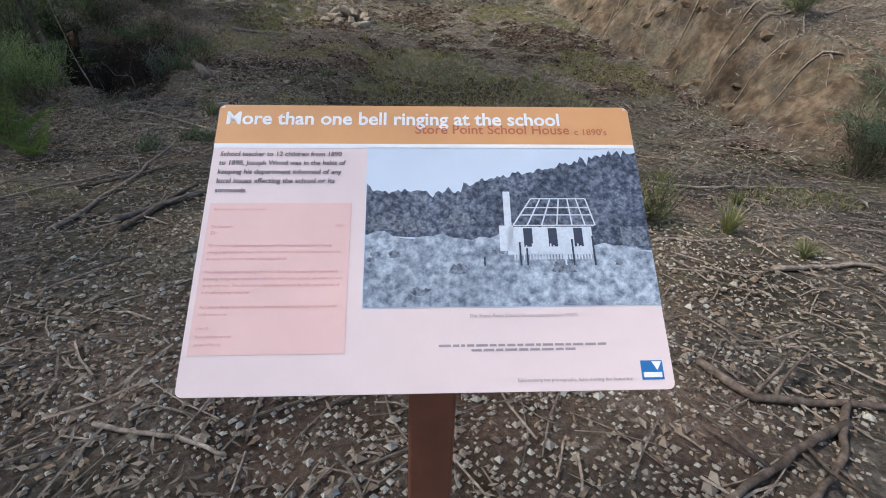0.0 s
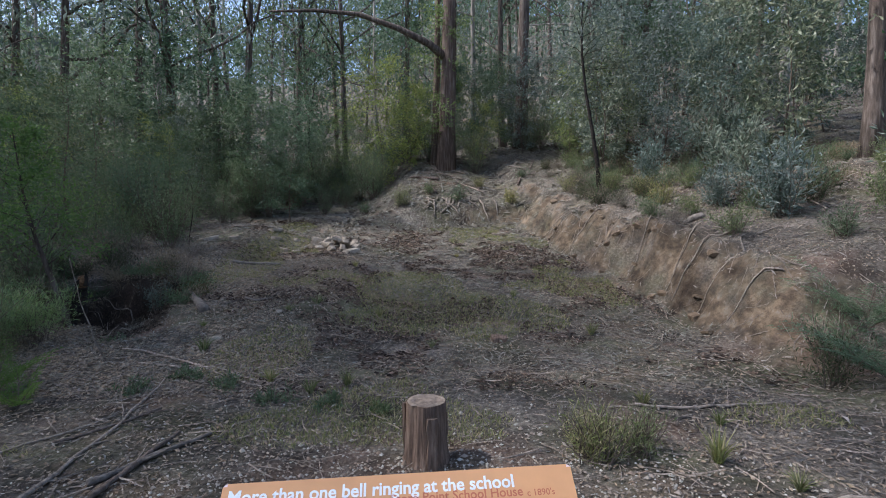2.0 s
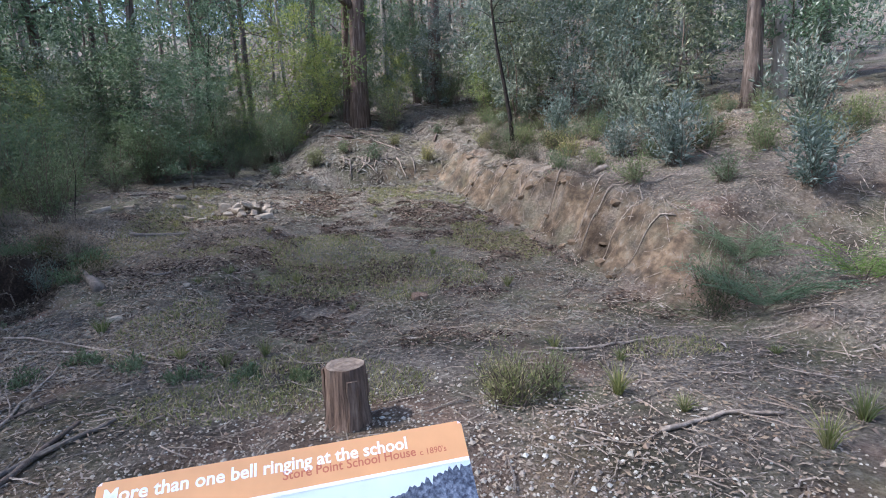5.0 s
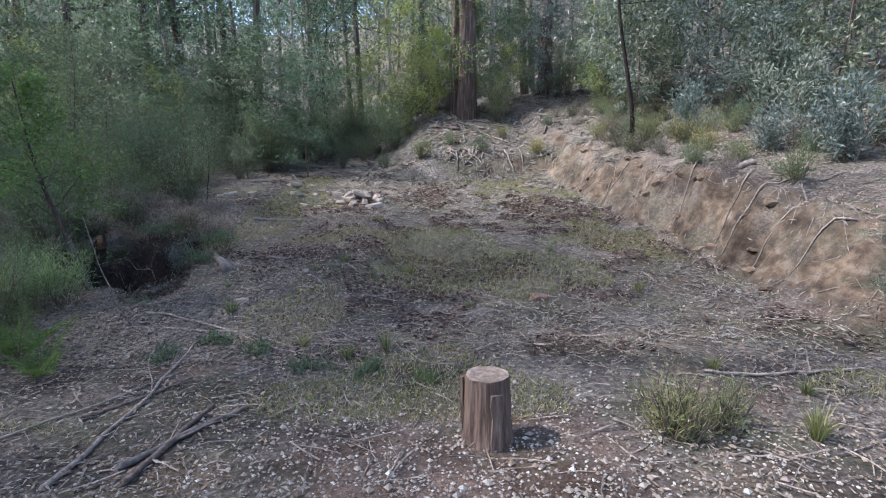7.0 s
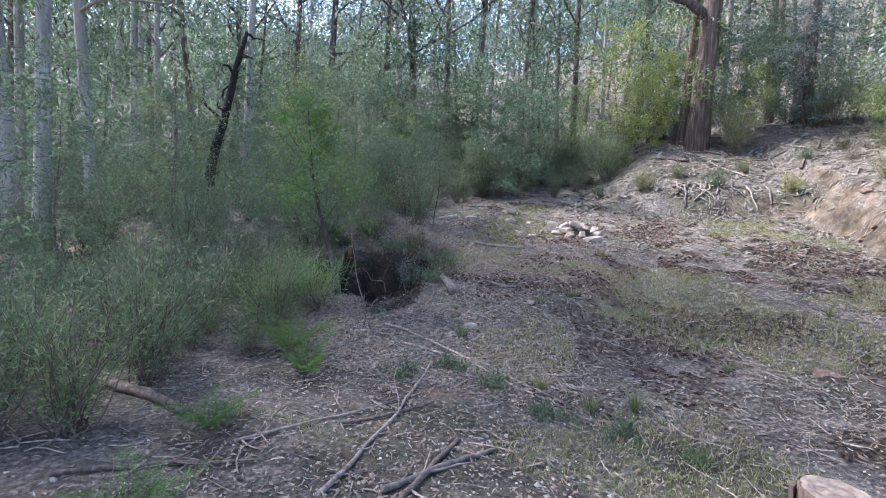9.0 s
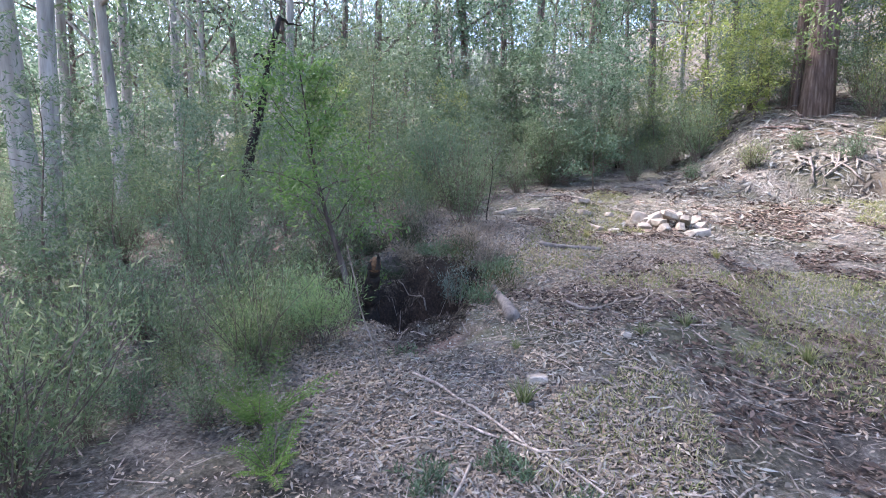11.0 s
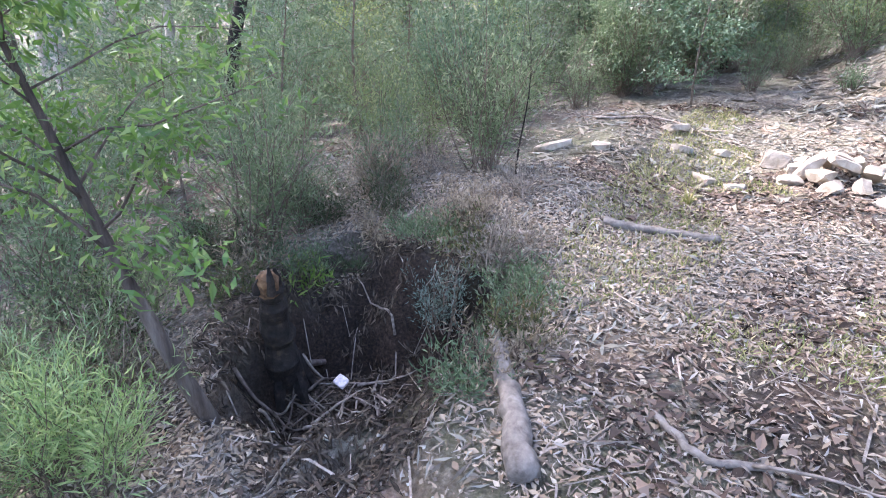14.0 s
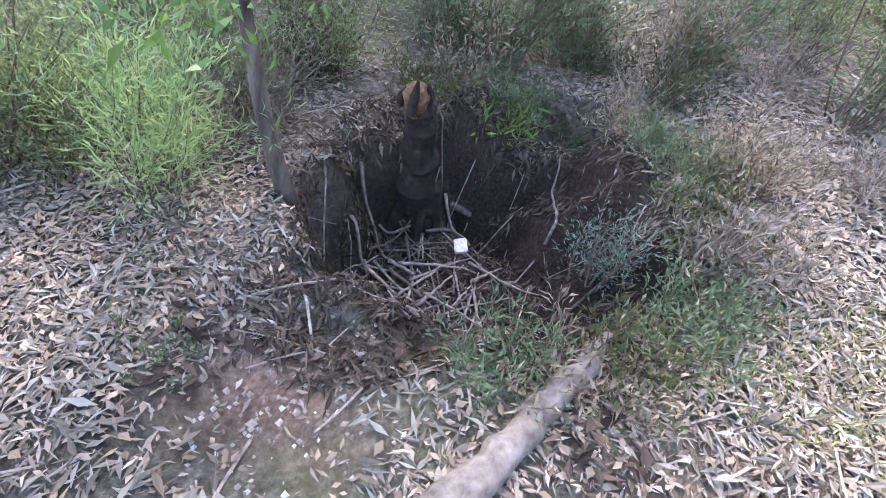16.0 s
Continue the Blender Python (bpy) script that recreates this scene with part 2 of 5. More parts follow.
M_SHRUB_DARK = leafy("dark_shrub_leaf", [(0.035, 0.052, 0.022), (0.055, 0.075, 0.032), (0.085, 0.10, 0.05), (0.10, 0.085, 0.05)], 0.25, 0.6, 0.2)
M_TUSSOCK = leafy("grass_blade", [(0.16, 0.185, 0.07), (0.25, 0.25, 0.12), (0.11, 0.145, 0.045), (0.36, 0.32, 0.20)], 0.35, 0.6, 0.2)
M_SPEAR = leafy("silvery_narrow_leaf", [(0.20, 0.30, 0.15), (0.27, 0.36, 0.20), (0.14, 0.23, 0.10)], 0.5, 0.5, 0.35)
M_DRY = leafy("dead_fern_frond", [(0.18, 0.15, 0.118), (0.27, 0.235, 0.19), (0.115, 0.095, 0.076)], 0.2, 0.8, 0.1)


# ---------------------------------------------------------------- mesh helpers
def mesh_np(name, verts, faces, mat, smooth=False):
    """A mesh from arrays: verts (n, 3), faces (m, k)."""
    me = bpy.data.meshes.new(name)
    verts, faces = np.asarray(verts, dtype=np.float32), np.asarray(faces, dtype=np.int32)
    k = faces.shape[1]
    me.vertices.add(len(verts))
    me.vertices.foreach_set("co", verts.ravel())
    me.loops.add(faces.size)
    me.loops.foreach_set("vertex_index", faces.ravel())
    me.polygons.add(len(faces))
    me.polygons.foreach_set("loop_start", np.arange(0, faces.size, k, dtype=np.int32))
    me.polygons.foreach_set("use_smooth", np.full(len(faces), smooth))
    me.update(calc_edges=True)
    me.materials.append(mat)
    return me


def bm_mesh(name, bm, mat, smooth=False):
    me = bpy.data.meshes.new(name)
    bm.to_mesh(me)
    bm.free()
    for p in me.polygons:
        p.use_smooth = smooth
    me.materials.append(mat)
    return me


def child(name, me, parent, label=""):
    ob = new(name, me)
    ob.parent = parent
    return tagged(ob, label)


def part(name, bm, mat, parent, label="", smooth=False):
    return child(name, bm_mesh(name, bm, mat, smooth), parent, label)


def thing(name, at, label, category, group="", rz=0.0):
    ob = new(name)
    ob.matrix_basis = pose(*at, 0, 0, rz)
    return tagged(ob, label, category, group)


def unit(v):
    v = np.asarray(v, dtype=float)
    return v / (np.linalg.norm(v, axis=-1, keepdims=True) + 1e-9)


def blades(P, D, L, W, curl=0.15, side=None):
    """Leaves as folded diamonds: from P along D, length L, width W."""
    n = len(P)
    D = unit(D)
    if side is None:
        side = rng.normal(size=(n, 3))
    S = unit(np.cross(D, side))
    N = np.cross(S, D)
    L, W = np.broadcast_to(L, n)[:, None], np.broadcast_to(W, n)[:, None]
    c = np.broadcast_to(curl, n)[:, None]
    mid = P + D * L * 0.45 + N * L * c
    V = np.stack([P, mid + S * W / 2, P + D * L, mid - S * W / 2], 1).reshape(-1, 3)
    F = np.arange(4 * n).reshape(n, 4)
    return V, F


class Build:
    """Collects arrays of quads into one mesh."""

    def __init__(self):
        self.v, self.f, self.n = [], [], 0

    def add(self, V, F):
        self.v.append(np.asarray(V)), self.f.append(np.asarray(F) + self.n)
        self.n += len(V)

    def tube(self, pts, radii, sides=5):
        pts = np.asarray(pts, dtype=float)
        k = len(pts)
        radii = np.broadcast_to(radii, k)
        T = unit(np.gradient(pts, axis=0))
        ref = np.array([0.31, 0.22, 0.93]) if abs(T[0, 2]) < 0.8 else np.array([1.0, 0.1, 0.0])
        A = unit(np.cross(T, ref))
        B = np.cross(T, A)
        ang = np.arange(sides) * 2 * math.pi / sides
        V = (pts[:, None] + radii[:, None, None] * (A[:, None] * np.cos(ang)[None, :, None] + B[:, None] * np.sin(ang)[None, :, None])).reshape(-1, 3)
        F = [[i * sides + j, i * sides + (j + 1) % sides, (i + 1) * sides + (j + 1) % sides, (i + 1) * sides + j] for i in range(k - 1) for j in range(sides)]
        V = np.vstack([V, pts[-1] + T[-1] * radii[-1] * 0.5, pts[0] - T[0] * radii[0] * 0.3])
        e, b0 = k * sides, k * sides + 1
        F += [[(k - 1) * sides + j, (k - 1) * sides + (j + 1) % sides, e, e] for j in range(sides)]
        F += [[(j + 1) % sides, j, b0, b0] for j in range(sides)]
        F = np.array(F)
        self.quad_caps = True
        self.add(V, F)

    def mesh(self, name, mat, smooth=False):
        V, F = np.vstack(self.v), np.vstack(self.f)
        if (F[:, 2] == F[:, 3]).any():
            me = bpy.data.meshes.new(name)
            me.from_pydata(V.tolist(), [], [list(f[:3]) if f[2] == f[3] else list(f) for f in F.tolist()])
            for p in me.polygons:
                p.use_smooth = smooth
            me.materials.append(mat)
            return me
        return mesh_np(name, V, F, mat, smooth)


def wander(start, direction, length, steps, jitter, droop=0.0):
    """A wavering line of points."""
    p, d = np.array(start, dtype=float), unit(direction)
    out = [p.copy()]
    for _ in range(steps):
        d = unit(d + rng.normal(size=3) * jitter + np.array([0, 0, -droop]))
        p = p + d * length / steps
        out.append(p.copy())
    return np.array(out)


# ---------------------------------------------------------------- the lie of the land
def ease(a, b, v):
    t = np.clip((v - a) / (b - a), 0, 1)
    return t * t * (3 - 2 * t)


def lattice(x, y, seed):
    """Smooth noise in -1..1 on arrays."""
    def h(i, j):
        v = np.sin(i * 127.1 + j * 311.7 + seed * 74.7) * 43758.5453
        return (v - np.floor(v)) * 2 - 1
    i, j = np.floor(x), np.floor(y)
    u, v = x - i, y - j
    u, v = u * u * (3 - 2 * u), v * v * (3 - 2 * v)
    return (h(i, j) * (1 - u) + h(i + 1, j) * u) * (1 - v) + (h(i, j + 1) * (1 - u) + h(i + 1, j + 1) * u) * v


def bank_foot(y):
    return 3.60 - 0.125 * (y - 7.5) + 0.12 * np.sin(y * 0.9 + 0.5) + 0.14 * lattice(y * 1.7, y * 0 + 3, 5)


def land(x, y):
    """The height of the ground."""
    x, y = np.asarray(x, dtype=float), np.asarray(y, dtype=float)
    u = np.maximum(0, y - 5.2)
    z = 0.19 * np.where(u < 1.6, u * u / 3.2, u - 0.8) * ease(-8, 2, y) - 0.085 * np.maximum(0, y - 18)
    # shoulder beside the hollow, and the mound behind it
    z = z + ease(-0.3, -1.7, x) * (0.24 * ease(4.3, 6.8, y) - 0.15 * ease(8.6, 10.6, y))
    z = z + ease(-2.5, -3.6, x) * 0.26 * ease(8.0, 9.2, y) * ease(14.0, 11.5, y)
    # bank cut on one side
    d = x - bank_foot(y)
    rise = 0.30 - 0.16 * ease(3.9, 4.5, y) + 0.78 * ease(4.8, 6.3, y) - 0.12 * ease(9.5, 12, y)
    run = 1.2 - 0.5 * ease(4.6, 5.8, y)
    cut = rise * ease(0, 1, d / run) + 0.24 * np.maximum(0, d - run * 0.8) * np.exp(-np.maximum(0, d - 8) / 30)
    # low bank that closes the clearing
    e = y - (13.35 + 0.2 * lattice(x * 1.3, x * 0, 9))
    back = 0.52 * ease(0, 0.7, e) + 0.26 * np.clip(e - 0.7, 0, 4.2) + 0.08 * np.maximum(0, e - 4.9)
    z = z + np.maximum(cut, back * ease(-2.0, 0.1, x)) + 0.3 * np.minimum(cut, back * ease(-2.0, 0.1, x)) + 0.06 * np.maximum(0, y - 24) * ease(-30, -3, x)
    # far hillside and the gully to the left
    z = z + 0.26 * np.clip(y - 36, 0, 90)
    z = z - 0.07 * np.maximum(0, -5.2 - x) * np.exp(-np.maximum(0, -5.2 - x) / 20) + 0.22 * np.clip(-x - 40, 0, 90)
    # old digging
    r = np.sqrt(((x + 3.95) / np.where(x > -3.95, 0.86, 0.80)) ** 2 + ((y - 7.40) / np.where(y < 7.40, 0.98, 0.72)) ** 2) + 0.14 * lattice(x * 3.1, y * 3.1, 21) + 0.09 * lattice(x * 8.3, y * 8.3, 22)
    z = z - (0.66 + 0.1 * ease(7.2, 7.8, y)) * (1 - ease(0.50, 1.04, r))
    r3 = np.sqrt(((x + 4.55) / 0.42) ** 2 + ((y - 7.75) / 0.45) ** 2)
    z = z - 0.26 * (1 - ease(0.4, 1.05, r3))
    r4 = np.sqrt(((x + 3.50) / 0.24) ** 2 + ((y - 7.90) / 0.26) ** 2)
    z = z - 0.30 * (1 - ease(0.4, 1.05, r4))
    r2 = np.sqrt(((x + 3.3) / 0.55) ** 2 + ((y - 6.4) / 0.42) ** 2)
    z = z - 0.12 * (1 - ease(0.2, 1.2, r2))
    near = np.exp(-((x / 30) ** 2 + ((y - 8) / 30) ** 2))
    z = z + near * (0.035 * lattice(x * 0.9, y * 0.9, 1) + 0.018 * lattice(x * 2.7, y * 2.7, 2) + 0.010 * lattice(x * 8, y * 8, 3))
    steep = ease(-0.15, 0.2, d) * ease(1.6, 0.6, d) * ease(4.8, 6.0, y) * ease(15, 13, y)
    z = z + steep * (0.16 * lattice(x * 1.7, y * 1.9, 31) + 0.09 * lattice(x * 4.3, y * 5.1, 32) + 0.045 * lattice(x * 11, y * 12, 33))
    return z


def ground_at(x, y):
    return float(land(x, y))


def slope(x, y):
    return np.abs(land(x + 0.06, y) - land(x - 0.06, y)) / 0.12 + np.abs(land(x, y + 0.06) - land(x, y - 0.06)) / 0.12


def axis(lo, hi, step, far, grow=1.22):
    mid = np.arange(lo, hi + step / 2, step)
    out, s = [], step
    while not out or out[-1] < far:
        s *= grow
        out.append((out[-1] if out else 0) + s)
    out = np.array(out)
    return np.concatenate([(lo - out)[::-1], mid, hi + out])


def build_ground():
    xs, ys = axis(-6.0, 5.4, 0.065, 900), axis(0.4, 14.4, 0.065, 900, 1.07)
    X, Y = np.meshgrid(xs, ys)
    Z = land(X, Y)
    far = np.maximum(np.abs(X), np.abs(Y))
    Z = np.where(far > 160, np.minimum(Z, 34 + 0 * Z), Z)
    V = np.stack([X, Y, Z], -1).reshape(-1, 3)
    nx, ny = len(xs), len(ys)
    idx = np.arange(nx * ny).reshape(ny, nx)
    F = np.stack([idx[:-1, :-1], idx[:-1, 1:], idx[1:, 1:], idx[1:, :-1]], -1).reshape(-1, 4)
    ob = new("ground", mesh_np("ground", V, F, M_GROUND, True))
    tagged(ob, "forest floor of dry leaf litter, gravel and cut ochre banks", "ground", kind="structure")


build_ground()


# ---------------------------------------------------------------- trees and shrubs
def gum_tree(at, label, height, radius, bark, leaf, lean=(0, 0), first=0.42, limbs=11, per=420, leaf_len=0.17, leaf_w=0.045, spread=0.30, group="forest trees", low=0.0, fork=False):
    """A tall gum: tapered trunk, limbs, a loose crown of hanging leaves."""
    tree = thing("gum_tree", at, label, "tree", group)
    n = 12
    h = np.linspace(0, 1, n)
    base = np.stack([lean[0] * h ** 1.3 * height + 0.10 * np.sin(h * 5 + height) * radius * 4, lean[1] * h ** 1.3 * height + 0.10 * np.cos(h * 4 + height) * radius * 3, h * height - 0.25], 1)
    rad = radius * (1 - 0.72 * h) * (1 + 0.30 * np.exp(-h * 26))
    b = Build()
    b.tube(base, rad, 10)
    child("trunk", b.mesh("trunk", bark, True), tree)
    crown, wood = Build(), Build()
    clusters = []
    single = group != "forest trees"
    for i in range(limbs):
        f = first + (1 - first) * (i + rng.uniform(0, 0.8)) / limbs
        k = min(f, 0.97) * (n - 1)
        p = base[int(k)] + (base[min(int(k) + 1, n - 1)] - base[int(k)]) * (k - int(k))
        a = rng.uniform(0, 2 * math.pi)
        ln = height * spread * (1.15 - 0.6 * f) * rng.uniform(0.7, 1.25)
        path = wander(p, (math.cos(a), math.sin(a), rng.uniform(0.35, 1.1)), ln, 6, 0.22)
        r0 = radius * (1 - 0.72 * f) * 0.5
        if single:
            wood = Build()
        wood.tube(path, np.linspace(r0, r0 * 0.25, 7), 5)
        if single:
            child("limb", wood.mesh("limb", bark, True), tree)
        for q in (3, 4, 5, 6):
            clusters.append((path[q] + rng.normal(size=3) * ln * 0.12, ln * rng.uniform(0.20, 0.34)))
    for c, s in clusters:
        m = int(per / 4 * rng.uniform(0.6, 1.3))
        P = c + rng.normal(size=(m, 3)) * s * np.array([0.55, 0.55, 0.45])
        D = rng.normal(size=(m, 3)) * 0.6 + np.array([0, 0, -0.75])
        crown.add(*blades(P, D, leaf_len * rng.uniform(0.6, 1.3, m), leaf_w * rng.uniform(0.7, 1.3, m)))
    if not single:
        tagged(child("branchwork", wood.mesh("branchwork", bark, True), tree), kind="stuff")
    child("crown", crown.mesh("crown", leaf), tree)
    return tree


def sapling(at, label, height, leaf, group="forest saplings", stem=0.03, per=1500, leaf_len=0.11, leaf_w=0.03, width=0.30, low=0.25, lean=(0, 0), bark=None, upright=False, category="tree", name="sapling"):
    """A young tree: one thin stem, side twigs, leaves in loose sprays along them."""
    tree = thing(name, at, label, category, group)
    n = 9
    h = np.linspace(0, 1, n)
    base = np.stack([lean[0] * h * height + 0.03 * height * np.sin(h * 6 + height * 3), lean[1] * h * height + 0.02 * height * np.cos(h * 5 + height), h * height - 0.08], 1)
    b = Build()
    b.tube(base, stem * ((1 - h) ** 1.5 * 0.88 + 0.12), 7)
    child("trunk", b.mesh("trunk", bark or M_STEM, True), tree)
    wood, crown = Build(), Build()
    twigs = int(14 + height * 4)
    for i in range(twigs):
        f = low + (1 - low) * (i + rng.uniform(0, 1)) / twigs
        k = min(f, 0.98) * (n - 1)
        p = base[int(k)] + (base[min(int(k) + 1, n - 1)] - base[int(k)]) * (k - int(k))
        a = i * 2.4 + rng.uniform(-0.5, 0.5)
        ln = height * width * (0.35 + 1.1 * (1 - abs(f - 0.55) * 1.3)) * rng.uniform(0.6, 1.2)
        path = wander(p, (math.cos(a), math.sin(a), 0.75 if not upright else 1.5), ln, 5, 0.2, 0.05)
        wood.tube(path, np.linspace(stem * 0.24 * (1.15 - f), 0.0018, 6), 4)
        m = int(per / twigs)
        knots = rng.uniform(0.25, 1.0, 4) * 4.99
        t = knots[rng.integers(0, 4, m)]
        j = np.minimum(t.astype(int), 4)
        P = path[j] + (path[j + 1] - path[j]) * (t - j)[:, None] + rng.normal(size=(m, 3)) * ln * np.array([0.13, 0.13, 0.10])
        D = unit(path[-1] - path[0]) * 0.6 + rng.normal(size=(m, 3)) * 0.7 + np.array([0, 0, 0.5 if upright else -0.45])
        crown.add(*blades(P, D, leaf_len * rng.uniform(0.6, 1.3, m), leaf_w * rng.uniform(0.7, 1.3, m)))
    tagged(child("branchwork", wood.mesh("branchwork", bark or M_STEM), tree), kind="stuff")
    child("crown", crown.mesh("crown", leaf), tree)
    return tree


def shrub(at, label, height, spread, leaf, stems=26, per=70, leaf_len=0.05, leaf_w=0.009, group="undergrowth shrubs", name="shrub", stem_mat=None, low=0.2, category="shrub", stem_r=0.007):
    """A fine-leaved shrub of many rising stems."""
    ob = thing(name, at, label, category, group)
    wood, crown = Build(), Build()
    for i in range(stems):
        a, tilt = rng.uniform(0, 2 * math.pi), rng.uniform(0.1, 1.0) * spread
        path = wander((rng.normal() * 0.05, rng.normal() * 0.05, -0.05), (math.cos(a) * tilt, math.sin(a) * tilt, 1), height * rng.uniform(0.6, 1.1), 6, 0.13)
        wood.tube(path, np.linspace(stem_r, stem_r * 0.28, 7), 3)
        t = rng.uniform(low, 1.0, per) * 6
        j = np.minimum(t.astype(int), 5)
        side = rng.normal(size=(per, 3)) * height * 0.055
        P = path[j] + (path[j + 1] - path[j]) * (t - j)[:, None] + side
        D = side / (height * 0.055) * 0.6 + np.array([0, 0, 0.7]) + rng.normal(size=(per, 3)) * 0.3
        crown.add(*blades(P, D, leaf_len * rng.uniform(0.6, 1.4, per), leaf_w * rng.uniform(0.7, 1.3, per)))
    tagged(child("branchwork", wood.mesh("branchwork", stem_mat or M_STEM), ob), kind="stuff")
    child("foliage", crown.mesh("foliage", leaf), ob)
    return ob


def fern(at, label, fronds, length, leaf, rise=0.9, group="ferns", name="fern"):
    """Feathery fronds: a rib, side ribs and rows of small leaflets."""
    ob = thing(name, at, label, "fern", group)
    ribs, crown = Build(), Build()
    for i in range(fronds):
        a = i * 2.39 + rng.uniform(-0.3, 0.3)
        ln = length * rng.uniform(0.7, 1.15)
        path = wander((0, 0, 0.0), (math.cos(a) * 0.7, math.sin(a) * 0.7, rise * rng.uniform(0.7, 1.2)), ln, 8, 0.06, 0.10)
        ribs.tube(path, np.linspace(0.004, 0.001, 9), 3)
        T = unit(np.gradient(path, axis=0))
        S = unit(np.cross(T, np.array([0, 0, 1.0])))
        for q in range(2, 9):
            for k in range(2):
                p = path[q] + (path[q - 1] - path[q]) * 0.5 * k
                for sgn in (-1, 1):
                    pl = ln * 0.34 * (1.15 - q / 9) * rng.uniform(0.8, 1.1)
                    d = unit(S[q] * sgn + T[q] * 0.55 + np.array([0, 0, -0.1]))
                    u = np.linspace(0.1, 1, 9)
                    P = p + d * (u * pl)[:, None]
                    for s2 in (-1, 1):
                        D = d * 0.7 + np.cross(d, unit(np.cross(S[q], T[q]))) * s2 + rng.normal(size=(9, 3)) * 0.12
                        crown.add(*blades(P, D, pl * 0.22 * (1.2 - u), 0.008, 0.05))
    tagged(child("ribwork", ribs.mesh("ribwork", M_STEM), ob), kind="stuff")
    child("foliage", crown.mesh("foliage", leaf), ob)
    return ob


def tussock(at, label, height, count, leaf, spread=0.5, group="grass tufts"):
    """A tuft of bending blades."""
    ob = thing("grass_tuft", at, label, "grass", group)
    a = rng.uniform(0, 2 * math.pi, count)
    tilt = rng.uniform(0.05, 1, count) * spread
    P = np.stack([np.cos(a), np.sin(a), 0 * a], 1) * rng.uniform(0, 0.05, count)[:, None] * height * 2.5
    D = np.stack([np.cos(a) * tilt, np.sin(a) * tilt, np.ones(count)], 1)
    L = height * rng.uniform(0.5, 1.1, count)
    D = unit(D)
    S = unit(np.cross(D, rng.normal(size=(count, 3))))
    out = np.stack([np.cos(a), np.sin(a), 0 * a - 0.5], 1)
    w = 0.004 + 0.004 * rng.uniform(size=count)
    p1 = P + D * L[:, None] * 0.5
    p2 = P + D * L[:, None] * 0.95 + out * (L * tilt * 0.35)[:, None]
    V = np.stack([P - S * w[:, None] / 2, P + S * w[:, None] / 2, p1 + S * w[:, None] / 2, p1 - S * w[:, None] / 2, p2 + S * w[:, None] * 0.1, p2 - S * w[:, None] * 0.1], 1).reshape(-1, 3)
    i = np.arange(count)[:, None] * 6
    F = np.vstack([i + np.array([[0, 1, 2, 3]]), i + np.array([[3, 2, 4, 5]])])
    tagged(child("foliage", mesh_np("foliage", V, F, leaf), ob), kind="stuff")
    return ob


SKETCH_Y = (0.0, 3.43, 5.0, 7.0, 7.95, 9.5, 11.75, 15.8, 17.6, 22.6, 27.0, 40.0, 100.0)
TRUE_Y = (0.0, 3.33, 4.75, 6.5, 7.42, 8.9, 10.95, 12.7, 13.6, 17.2, 19.0, 33.0, 95.0)


def plan(x, y):
    """Metres from the coordinates of the sketch map, which is compressed across and stretched with distance."""
    if y <= 0:
        return x, y
    ty = float(np.interp(y, SKETCH_Y, TRUE_Y))
    return x * (1 + 0.167 * min(1.0, y / 3.0)) * ty / y, ty


def stands(x, y):
    return (x, y, ground_at(x, y))


def on_ground(x, y):
    return stands(*plan(x, y))


def scatter_copies(models, spots, lo=0.8, hi=1.25, surveyed=False):
    """Copies of the models, turned and sized by chance."""
    for i, (x, y) in enumerate(spots):
        if not surveyed:
            x, y = plan(x, y)
        ob = copy_thing(models[i % len(models)], pose(x, y, ground_at(x, y), rng.normal() * 2.5, rng.normal() * 2.5, rng.uniform(0, 360)))
        s = rng.uniform(lo, hi)
        ob.scale = (s, s, s * rng.uniform(0.9, 1.12))


# the trees that stand out
big = gum_tree(stands(1.0, 17.1), "massive old gum with reddish shredding bark and heavy low limb", 19, 0.29, M_BARK_RED, M_GUM, (0.012, 0.0), 0.5, 11, 420, group="large gums")
gum_tree(stands(0.62, 17.5), "slim gum beside a larger trunk, reddish stringy bark", 13, 0.13, M_BARK_RED, M_GUM, (0.03, 0.0), 0.5, 8, 300, group="large gums")
gum_tree(stands(4.0, 18.7), "gum with dark burnt base and pale upper trunk", 17, 0.24, M_BARK, M_GUM, (0.01, 0), 0.5, 10, 420, group="large gums")
gum_tree(stands(8.8, 14.0), "slender twin gum with dark bark above the bank", 13, 0.16, M_BARK, M_GUM_BLUE, (0.01, 0), 0.4, 10, 500, group="bank gums")
gum_tree(stands(9.3, 14.5), "slender pale gum above the bank", 14, 0.12, M_BARK_PALE, M_GUM_BLUE, (0.02, 0), 0.45, 9, 450, group="bank gums")
gum_tree(stands(8.9, 9.6), "gum with grey-brown bark above the bank", 13, 0.18, M_BARK, M_GUM_BLUE, (-0.02, 0), 0.4, 10, 500, group="bank gums")
gum_tree(stands(9.6, 9.7), "gum shedding long pale bark strips above the bank", 14, 0.15, M_BARK_PALE, M_GUM_BLUE, (0.02, 0), 0.42, 9, 500, group="bank gums")
thin = sapling(stands(-3.88, 9.3), "thin bare dark sapling at the clearing edge", 1.5, M_SHRUB, "clearing edge saplings", 0.012, 260, 0.05, 0.012, 0.16, 0.45, bark=M_CHAR)
sapling(stands(4.45, 12.45), "thin dark tree with burnt base on the bank top", 6.8, M_GUM_BLUE, "bank saplings", 0.065, 2600, 0.11, 0.03, 0.16, 0.45, (-0.05, 0), bark=M_CHAR)
sapling(stands(-3.5, 17.5), "young gum with slim dark trunk behind the clearing", 4.9, M_GUM, "clearing edge saplings", 0.07, 4200, 0.11, 0.032, 0.26, 0.3, bark=M_CHAR)
